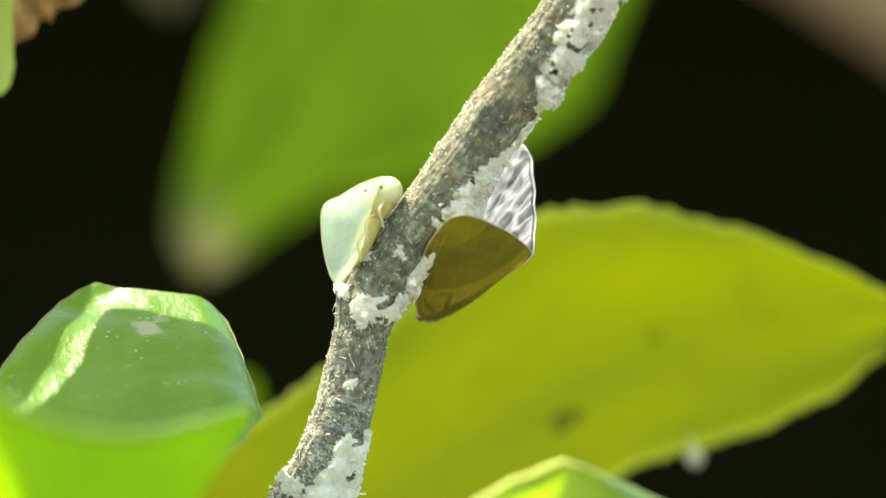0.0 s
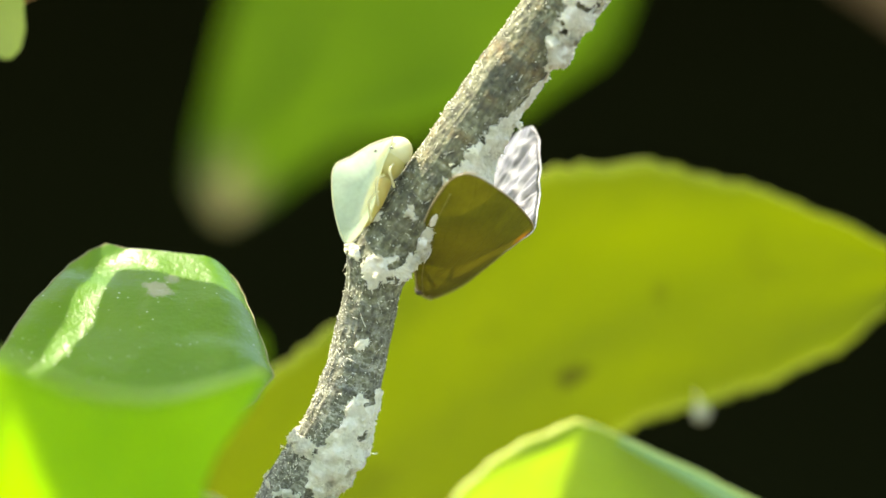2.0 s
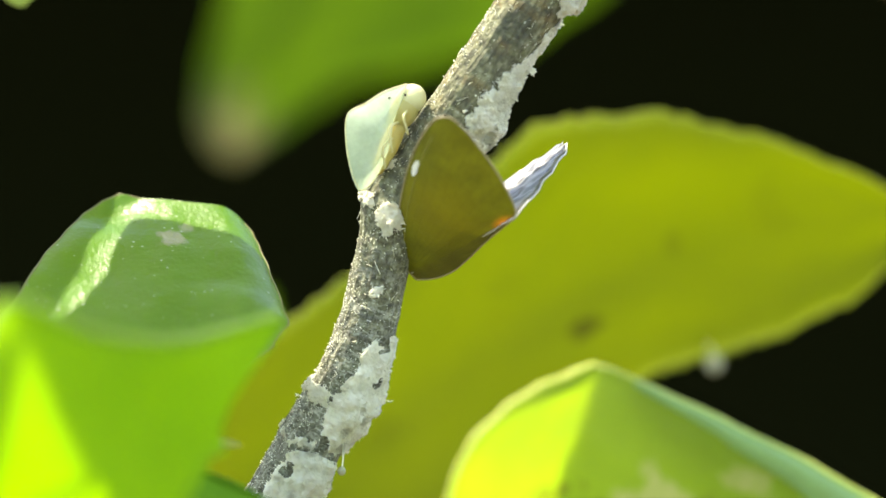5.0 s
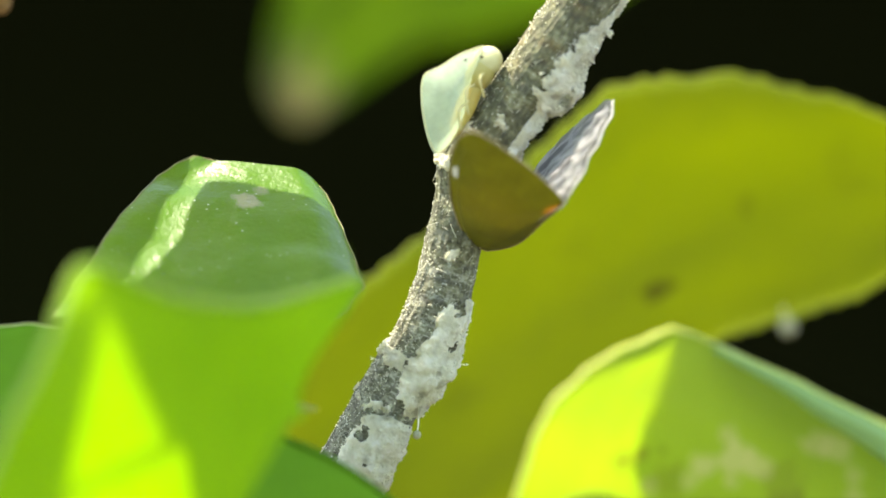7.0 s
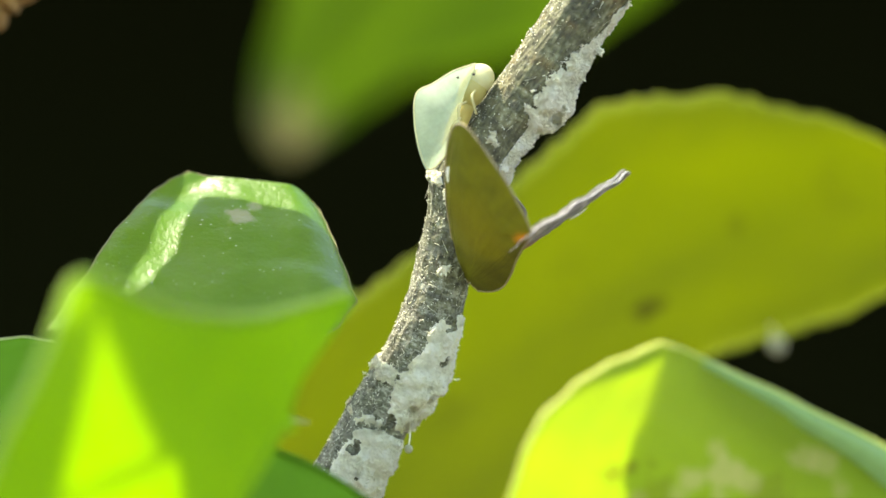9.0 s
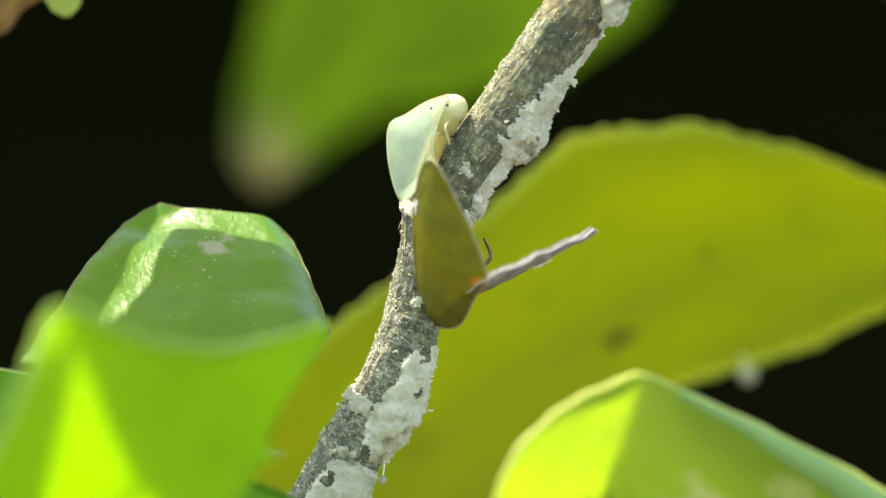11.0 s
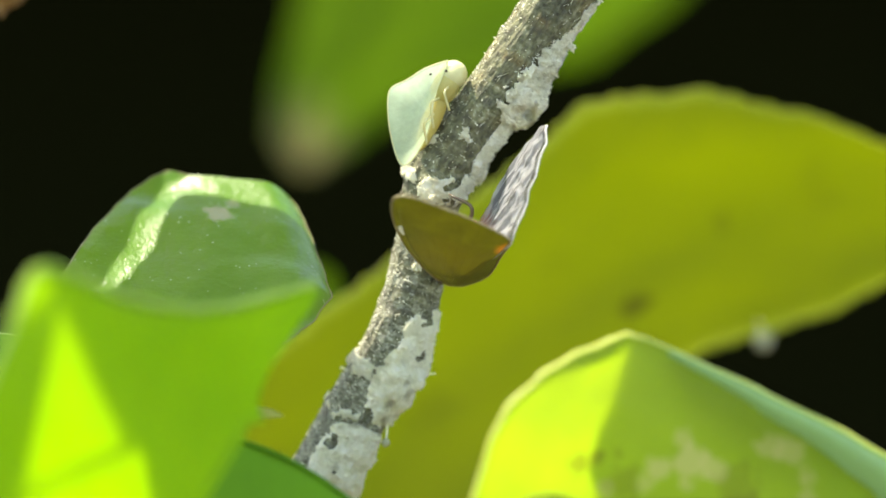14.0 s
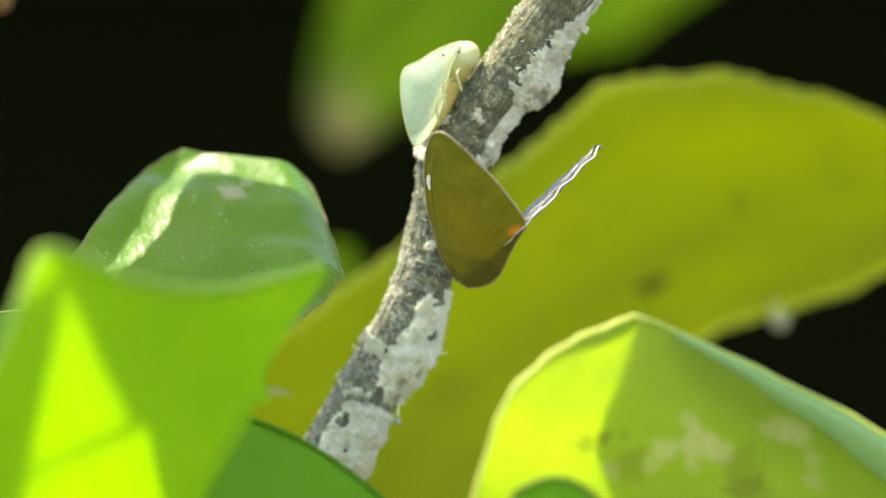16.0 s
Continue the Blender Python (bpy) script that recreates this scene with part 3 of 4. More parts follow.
leaf("back_leaf", "small blurred green leaf behind the curled leaf", LEAF_FAR,
     ((-19, 75, -26), (-15.5, 75, -14), (-11.6, 75, -4.5), (-9.2, 75, 1.8)), (0.0, -1, -0.2),
     ((0, 6), (0.7, 6), (0.9, 4), (1, 1)), ((0, 4), (0.7, 3.4), (0.9, 2.4), (1, 1)), wave=0.3, seed=10)


# ---- twig ----
TWIG_AXIS = ((31.8, -2, 48.5), (26.1, -1.5, 40.8), (19.7, -0.8, 31.8), (16.6, 0, 27.3), (13.2, 0.5, 22.6), (9.4, 1, 17), (6.3, 1.5, 12.6), (3.4, 2, 8.1), (2.35, 2.5, 3.7), (1.38, 3, -0.7), (-0.2, 3.5, -5.1), (-2.75, 4, -9.5), (-5.3, 4.5, -13.9), (-8.0, 5, -18.3), (-12.5, 6, -25))
AXIS = [p * MM for p in spline(TWIG_AXIS, 48)]


def twig_radius(z):
    """Radius in metres by height: slimmest under the node, a collar at the node, thicker towards the foot."""
    r = 2.2 + 0.16 * min(1, max(0, (z - 0.006) / 0.003)) + 0.34 * min(1, max(0, (0.001 - z) / 0.006))
    r += 0.32 * math.exp(-((z - 0.0079) / 0.0011) ** 2) + 0.14 * math.exp(-((z - 0.0225) / 0.003) ** 2)
    return r * MM


def twig_frame(i):
    t = (AXIS[min(i + 1, len(AXIS) - 1)] - AXIS[max(i - 1, 0)]).normalized()
    near = (Vector((0, -1, 0)) - t * -t.y).normalized()
    return AXIS[i], t, near, near.cross(t)


def twig_point(i, angle, lift=0.0):
    """angle 0 looks at the viewer's side, 90 at the lower side of the twig (degrees)."""
    p, t, near, low = twig_frame(i)
    w = radians(angle)
    d = near * math.cos(w) + low * math.sin(w)
    r = twig_radius(p.z)
    q = p + d * r
    r *= 1 + 0.045 * noise.noise(q * 300) + 0.035 * noise.noise(q * 900) + 0.022 * noise.noise(q * 2600)
    r *= 1 + 0.045 * noise.noise(Vector((math.cos(w) * 6, math.sin(w) * 6, p.z * 240))) + 0.02 * noise.noise(Vector((math.cos(w) * 16, math.sin(w) * 16, p.z * 600)))
    return p + d * (r + lift), d, t


def build_twig():
    sides, rows, verts, uvs = 128, len(AXIS), [], []
    for i in range(rows):
        for j in range(sides):
            verts.append(twig_point(i, 360 * j / sides)[0])
            uvs.append((abs(2 * j / sides - 1), i / rows * 8))
    thing = new("twig")
    tagged(thing, "grey-brown rough twig flecked with white wax", "twig")
    under(mesh_object("bark", verts, grid_faces(rows, sides, True), BARK, uvs), thing)
    return thing


def flake(rng, p, d, t, size, verts, faces):
    """A thin bent scale of irregular outline, standing at p on the surface."""
    a = (t * rng.uniform(-1, 1) + d.cross(t) * rng.uniform(-1, 1)).normalized()
    n = (d + a * rng.uniform(-0.5, 0.9)).normalized()
    b = (n * rng.uniform(0.2, 1) + t.cross(d) * rng.uniform(-0.8, 0.8) + t * rng.uniform(-0.6, 0.6)).normalized()
    w, h, k = size * rng.uniform(0.3, 0.7), size * rng.uniform(0.6, 1.3), len(verts)
    thick = a.cross(b).normalized() * size * 0.1
    bend = n * size * 0.25
    for side in (0, 1):
        o = p + thick * side
        verts += [o - a * w * 0.5, o + a * w * 0.5, o + b * h * 0.6 + a * w * rng.uniform(0.2, 0.7) + bend, o + b * h + a * w * rng.uniform(-0.3, 0.3), o + b * h * 0.55 - a * w * rng.uniform(0.2, 0.8) + bend]
    faces += [(k, k + 1, k + 2, k + 3, k + 4), (k + 9, k + 8, k + 7, k + 6, k + 5)]
    faces += [(k + q, k + 5 + q, k + 5 + (q + 1) % 5, k + (q + 1) % 5) for q in range(5)]


def twig_skin(z, angle, lift=0.0):
    """A point of the bark at a height (mm) and angle (degrees), with the ways outwards and along."""
    x = float(np.interp(-z, AXIS_HEIGHTS, AXIS_STEPS))
    lo = min(int(x), len(AXIS) - 2)
    p, d, t = twig_point(lo, angle, lift)
    q = twig_point(lo + 1, angle, lift)[0]
    return p.lerp(q, x - lo), d, t


AXIS_STEPS = np.arange(len(AXIS))
AXIS_HEIGHTS = np.array([-p.z / MM for p in AXIS])


def ridged(p):
    return 1 - 2 * abs(noise.noise(p))


def clump(rng, p, d, t, size, verts, faces, seg=9, rings=7):
    """A small matted lump of wax wool, longer one way, with a crumbled surface."""
    way = (d * rng.uniform(0.3, 1.0) + t * rng.uniform(-0.7, 0.7) + t.cross(d) * rng.uniform(-0.7, 0.7)).normalized()
    a = way.orthogonal().normalized()
    b = way.cross(a)
    base = len(verts)
    long, flat = size * rng.uniform(0.8, 1.7), rng.uniform(0.4, 0.9)
    for i in range(rings):
        f = math.pi * (i + 0.5) / rings
        for j in range(seg):
            w = math.tau * j / seg
            v = way * math.cos(f) * long + (a * math.cos(w) + b * math.sin(w) * flat) * math.sin(f) * size * 0.6
            q = p + v
            k = 1 + 0.55 * noise.noise(q * 3200) + 0.35 * noise.noise(q * 8000)
            verts.append(p + v * k)
    faces += [tuple(base + q for q in face) for face in grid_faces(rings, seg, True)]
    faces.append(tuple(base + j for j in range(seg))[::-1])
    faces.append(tuple(base + (rings - 1) * seg + j for j in range(seg)))


def fibre(rng, p, d, t, size, verts, faces):
    """A short flat curl of wax wool, lying about the surface."""
    side = t.cross(d)
    way = (d * rng.uniform(-0.15, 0.45) + t * rng.uniform(-1, 1) + side * rng.uniform(-1, 1)).normalized()
    bend = (d * rng.uniform(-0.5, 0.4) + t * rng.uniform(-1, 1) + side * rng.uniform(-1, 1)) * 1.5
    a = way.orthogonal().normalized()
    b = way.cross(a)
    base, r0 = len(verts), size * rng.uniform(0.14, 0.28)
    for k in range(5):
        f = k / 4
        c = p + way * size * 0.8 * (f - 0.5) + bend * size * (f - 0.5) ** 2
        r = r0 * (0.35 + 2.2 * f * (1 - f)) * rng.uniform(0.7, 1.2)
        verts += [c + a * math.cos(w) * r + b * math.sin(w) * r * 0.55 for w in (0, 1.57, 3.14, 4.71)]
    faces += [tuple(base + q for q in face) for face in grid_faces(5, 4, True)]
    faces += [(base + 3, base + 2, base + 1, base), (base + 16, base + 17, base + 18, base + 19)]


def wax_sheet(label, rows, seed, lip=0.0, holes=0.0, lumps=60, ragged=1.0, wool=60):
    """Woolly wax on the twig. rows: height (mm), first and last angle, thickness (mm). A matted crust with torn margins,
    a raised first margin (lip, mm), worn-through holes, crumbs along the last margin."""
    rng = random.Random(seed)
    off = Vector((seed * 1.7, seed * 0.3, 0))
    top, foot = rows[0][0], rows[-1][0]
    heights = [-r[0] for r in rows]
    count = max(24, int((top - foot) / 0.06))
    cols = max(16, int(max(r[2] - r[1] for r in rows) / 1.7))
    verts, keep, outer, crust = [], [], [], []
    for i in range(count):
        z = top + (foot - top) * i / (count - 1)
        a0, a1, thick = (float(np.interp(-z, heights, [r[k] for r in rows])) for k in (1, 2, 3))
        v = Vector((z, seed * 2.3, 0))
        a0 += ragged * (8 * noise.noise(v * 0.5) + 5 * noise.noise(v * 1.1)) - 14
        a1 = max(a1 + ragged * 8 * noise.noise(v * 0.6 + off), a0 + 20)
        for c in range(cols):
            g = c / (cols - 1)
            ang = a0 + (a1 - a0) * g
            p, d, t = twig_skin(z, ang)
            e0, e1 = g * (a1 - a0) * 0.041, (1 - g) * (a1 - a0) * 0.041
            torn = ragged * (0.5 * noise.noise(p * 480 + off) + 0.35 * noise.noise(p * 1100 + off) + 0.2 * noise.noise(p * 2600)) - 0.3
            near_edge = min(e0, e1 + 0.4, min(top - z, z - foot) + 0.2) + torn
            soft = max(0.0, min(1, near_edge / (0.25 + 0.4 * thick)))
            dome = soft * soft * (3 - 2 * soft)
            wisps = 0.08 * ridged(p * 1400 + off) + 0.07 * ridged(p * 3300) + 0.04 * noise.noise(p * 8000)
            h = 0.45 * thick * dome * max(0.25, 0.85 + 0.8 * noise.noise(p * 430 + off) + 0.4 * noise.noise(p * 900)) + wisps * max(0, min(1, near_edge * 4)) + 0.02
            h += lip * math.exp(-((near_edge - 0.2) / 0.16) ** 2) * max(0.0, 1 - e0 / 1.2) * (0.8 + 0.5 * noise.noise(p * 1500))
            body = min(1.0, near_edge * 4) - holes * max(0, noise.noise(p * 620 + off) + 0.45 * noise.noise(p * 1700) - 0.12) * 6
            keep.append(body >= 0)
            verts.append(p + d * (h * MM - 0.00003))
            if keep[-1]:
                crust.append((verts[-1], d, t))
                if near_edge < 0.5 or 70 < ang < 110:
                    outer.append((verts[-1], d, t))
    faces = [q for q in grid_faces(count, cols) if all(keep[k] for k in q)]
    for k in range(lumps):
        p, d, t = rng.choice(outer if k % 2 else crust)
        clump(rng, p - d * 0.00006, d, t, MM * rng.choice((0.06, 0.09, 0.12, 0.16, 0.22)), verts, faces)
    for k in range(int(1.6 * wool * (top - foot))):
        p, d, t = rng.choice(outer if k % 3 == 0 else crust)
        fibre(rng, p + d * MM * rng.uniform(-0.02, 0.07), d, t, MM * rng.choice((0.12, 0.18, 0.24, 0.32, 0.42)), verts, faces)
    ob = mesh_object("wax_wool", verts, faces, WAX)
    tagged(ob, label, "wax", kind="stuff")
    return ob


def bark_threads():
    """Fine white wax threads lying on the bark, densest on the sunny side."""
    rng = random.Random(8)
    verts, faces = [], []
    for _ in range(420):
        z = rng.uniform(-19, 33)
        ang = rng.choice((rng.uniform(-110, -10), rng.uniform(-120, -45), rng.uniform(-60, 80)))
        p, d, t = twig_skin(z, ang)
        side = t.cross(d)
        way = (t * rng.uniform(-1, 1) + side * rng.uniform(-0.8, 0.8) + d * rng.uniform(-0.05, 0.12)).normalized()
        turn = (side * rng.uniform(-1, 1) + t * rng.uniform(-1, 1) - d * 0.1) * rng.uniform(0.6, 1.6)
        size, base = MM * rng.choice((0.12, 0.16, 0.2, 0.26, 0.36, 0.5)), len(verts)
        r0 = MM * rng.uniform(0.02, 0.05)
        b = way.cross(d).normalized()
        for k in range(6):
            f = k / 5
            c = p + d * 0.00003 + way * size * f + turn * size * f * f
            r = r0 * (1.0 - 0.6 * f)
            verts += [c + (d * math.cos(w) + b * math.sin(w)) * r for w in (0, 2.1, 4.2)]
        faces += [tuple(base + q for q in face) for face in grid_faces(6, 3, True)]
        faces.append((base + 15, base + 16, base + 17))
    for _ in range(1700):
        z = rng.uniform(-19, 33)
        p, d, t = twig_skin(z, rng.choice((rng.triangular(-125, 10, -80), rng.triangular(-125, 10, -80), rng.uniform(-60, 90))))
        if noise.noise(p * 260) > -0.25:
            clump(rng, p, d, t, MM * rng.choice((0.025, 0.035, 0.045, 0.06, 0.09)), verts, faces, 6, 4)
    tagged(under(mesh_object("wax_thread", verts, faces, WAX), twig, "fine white wax threads and crumbs"), kind="stuff")


def bark_flakes():
    """Small pale scales all over the bark."""
    rng = random.Random(5)
    verts, faces = [], []
    for _ in range(600):
        i = rng.randrange(40, len(AXIS) - 20)
        p, d, t = twig_point(i, rng.choice((rng.uniform(-130, 130), rng.uniform(-125, -35))))
        flake(rng, p - d * 0.00002, d, t, MM * rng.choice((0.06, 0.08, 0.1, 0.12, 0.2)), verts, faces)
    tagged(under(mesh_object("bark_scale", verts, faces, WAX), twig, "tiny white wax scales"), kind="stuff")


twig = build_twig()
bark_flakes()
bark_threads()
wax_sheet("woolly white wax crust on the twig's upper stretch", ((44, 30, 120, 0.8), (36, 10, 122, 1.2), (31, -5, 124, 1.2), (28, 14, 122, 1.6), (25.8, 34, 124, 2.2), (24.2, 60, 122, 1.4)), 11, holes=0.55, lumps=420, wool=240, ragged=1.6)
wax_sheet("thin white wax strip along the twig's underside", ((24.6, 78, 124, 0.3), (22, 66, 124, 0.5), (20, 54, 124, 0.7), (18.6, 42, 124, 0.9)), 12, holes=0.9, lumps=160, wool=150, ragged=1.2)
wax_sheet("fluffy cream wax tuft on the twig's underside", ((19.6, 44, 124, 0.8), (17.8, 30, 126, 1.5), (16.2, 26, 126, 2.2), (14.9, 26, 124, 2.0), (13.8, 56, 122, 0.9)), 13, holes=0.5, lumps=520, wool=420, ragged=1.5)
wax_sheet("thin white wax strip along the twig's underside", ((14.6, 62, 124, 1.2), (12.4, 56, 124, 0.9), (10.8, 50, 124, 1.1), (9.2, 64, 120, 0.7)), 14, holes=0.5, lumps=260, wool=200, ragged=1.2)
wax_sheet("white wax smear at the twig's node", ((9.9, 40, 88, 0.4), (8.9, 24, 84, 0.5), (8.2, -16, 66, 0.6), (7.4, -14, 50, 0.6), (6.6, -2, 40, 0.45), (6.0, 8, 26, 0.3)), 15, lip=0.08, holes=0.9, lumps=90, wool=130, ragged=1.2)
wax_sheet("white wax crust with dark specks on the lower twig", ((-1.3, 38, 84, 0.2), (-2.3, 20, 112, 0.5), (-4.6, 8, 118, 1.0), (-6.6, -2, 120, 1.7), (-8.0, 4, 118, 1.6), (-9.4, 18, 116, 0.8), (-10.4, 40, 100, 0.4)), 16, lip=0.3, holes=0.62, lumps=110, wool=80, ragged=0.7)
wax_sheet("white wax crust with dark specks on the lower twig", ((-10.6, 10, 84, 0.4), (-11.3, -22, 110, 0.8), (-12.6, -24, 118, 1.1), (-15.0, -20, 120, 1.3), (-17.0, -18, 118, 1.0), (-18.4, 6, 90, 0.5)), 17, lip=0.22, holes=0.6, lumps=110, wool=80, ragged=0.6)
wax_sheet("thin white wax ring on the twig", ((-6.2, -60, -10, 0.2), (-6.7, -100, 10, 0.4), (-7.2, -96, 12, 0.4), (-7.7, -40, 2, 0.2)), 18, lip=0.06, holes=2.2, lumps=24, wool=160, ragged=1.4)
wax_sheet("thin white wax veil on the lower twig", ((-9.8, -70, 30, 0.15), (-10.3, -76, 26, 0.2), (-11.2, -40, 10, 0.15)), 21, holes=2.6, lumps=14, wool=110, ragged=1.6)
wax_sheet("small white wax rim at the twig's node", ((8.5, -100, -44, 0.4), (7.9, -106, -34, 0.8), (7.3, -90, -40, 0.3)), 19, lip=0.15, holes=0.7, lumps=16, wool=60)
wax_sheet("small white wax lump on the twig beside the pale insect", ((11.2, -88, -52, 0.5), (10.4, -104, -46, 1.1), (9.6, -96, -60, 0.5)), 20, holes=0.4, lumps=18, wool=80)
wax_sheet("small white wax crumb on the twig", ((12.5, 2, 14, 0.3), (11.9, -4, 18, 0.5), (11.4, 2, 12, 0.3)), 22, holes=1.0, lumps=8, wool=60)
wax_sheet("small white wax crumb on the twig", ((2.2, 0, 12, 0.2), (1.5, -6, 12, 0.3), (0.9, 0, 10, 0.2)), 23, holes=1.4, lumps=6, wool=50)


def wax_tuft(label, place, way, length, width, seed, count=16):
    """A loose curl of matted wax standing off the twig (mm), bent and thinning to its end."""
    rng = random.Random(seed)
    verts, faces = [], []
    d = Vector(way).normalized()
    bend = Vector((rng.uniform(-1, 1), rng.uniform(-1, 1), rng.uniform(-1, 1))) * 0.35
    for k in range(count * 4):
        f = rng.random()
        c = Vector(place) + d * length * f + bend * length * f * f
        c += Vector((rng.uniform(-1, 1), rng.uniform(-1, 1), rng.uniform(-1, 1))) * width * (0.55 - 0.2 * f)
        clump(rng, c * MM, d, Vector((0, 1, 0)), MM * width * rng.uniform(0.25, 0.55), verts, faces)
        fibre(rng, c * MM, d, Vector((0, 1, 0)), MM * width * rng.uniform(0.6, 1.3), verts, faces)
    tagged(mesh_object("wax_tuft", verts, faces, WAX), label, "wax", kind="stuff")


wax_tuft("loose curl of white wax on the twig's underside", (13.0, 0.6, 19.2), (1, 0, -0.25), 1.9, 0.4, 31)
wax_tuft("small white wax spike on the twig's upper side", (9.3, -0.2, 19.6), (-0.4, 0, 1), 1.0, 0.2, 32, 8)
wax_tuft("small white wax spike on the lower twig", (2.2, 2.6, -7.2), (1, 0, -0.1), 0.9, 0.2, 33, 3)
wax_tuft("small white wax spikes on the lower twig", (-3.6, 3.2, -6.9), (-1, 0, 0.1), 0.8, 0.22, 34, 4)


# ---- camera-side hopper: two wings joined along the ridge ----
PX = 4.424e-5


def wing_curve(outline, steps):
    return spline([Vector((u, v, 0)) for u, v in outline] + [Vector((*outline[0], 0))], steps)[:-1]


def wing_height(q, curve, mid, bulge, pleat, crease):
    """Height of the wing over its plane: convex, pleated from the base, bent down along the inner margin."""
    d = q - mid
    edge = max(curve, key=lambda p: (p - mid).normalized().dot(d.normalized()) if d.length > 0.01 else 0)
    f = min(1.0, d.length / (edge - mid).length)
    fold = pleat * (abs((math.atan2(q.y + 4, q.x + 20) * 5.5 + 0.4 * noise.noise(q * 0.02)) % 1 - 0.5) * 2 - 0.5 + 0.5 * noise.noise(q * 0.05))
    sag = crease * max(0.0, 6 - q.x * 0.03 - q.y)
    dent = 1.6 * noise.noise(q * 0.016) if crease else 0.0
    return bulge * (1 - f * f) + fold * min(1, q.length / 120) - sag + dent


def wing_disc(name, outline, bulge, material, m, rings=14, steps=8, span=300.0, pleat=0.0, crease=0.0):
    """A thin convex wing: outline control points (u, v) round a middle, filled in rings."""
    curve = wing_curve(outline, steps)
    mid = sum(curve, Vector()) / len(curve)
    verts, uvs, count = [m @ (mid + Vector((0, 0, bulge)))], [(mid.x / span, mid.y / span)], len(curve)
    for r in range(1, rings + 1):
        f = r / rings
        for p in curve:
            q = mid.lerp(p, f)
            uvs.append((q.x / span, q.y / span))
            verts.append(m @ (q + Vector((0, 0, wing_height(q, curve, mid, bulge, pleat, crease)))))
    faces = [(0, 1 + j, 1 + (j + 1) % count) for j in range(count)]
    for r in range(rings - 1):
        a, b = 1 + r * count, 1 + (r + 1) * count
        faces += [(a + j, b + j, b + (j + 1) % count, a + (j + 1) % count) for j in range(count)]
    ob = mesh_object(name, verts, faces, material, uvs)
    return ob


def wing_line(name, line, outline, bulge, material, m, radius, parent, label="", pleat=0.0, crease=0.0):
    """A vein or the thickened edge of a wing, lying on its surface."""
    curve = wing_curve(outline, 8)
    mid = sum(curve, Vector()) / len(curve)
    path = [m @ (p + Vector((0, 0, wing_height(p, curve, mid, bulge, pleat, crease) + 0.3 * radius))) for p in line]
    under(tube(name, path, [radius * PX * (1 + 0.2 * noise.noise(p * 2500)) for p in path], material, 6), parent, label)


def leg(name, points, material, radius, parent):
    pts = spline([Vector(p) * PX for p in points], 5)
    ob = tube(name, pts, [radius * (1 - 0.5 * k / len(pts)) for k in range(len(pts))], material, 7)
    under(ob, parent)


WING_OUTLINE = ((0, 0), (14, 48), (75, 118), (160, 184), (235, 222), (276, 226), (293, 198), (288, 120), (272, 50), (253, 0), (190, -5), (90, -6))


# the near wing overlaps the far one a little along the ridge
NEAR_OUTLINE = ((-8, -20), (0, 20), (14, 48), (75, 118), (160, 184), (235, 222), (274, 224), (290, 198), (288, 120), (274, 50), (255, 2), (222, -8), (160, -20), (105, -34), (58, -42), (20, -36))
HIND_OUTLINE = tuple((160 + (u - 160) * 0.985, 100 + (v - 100) * 0.985) for u, v in WING_OUTLINE)


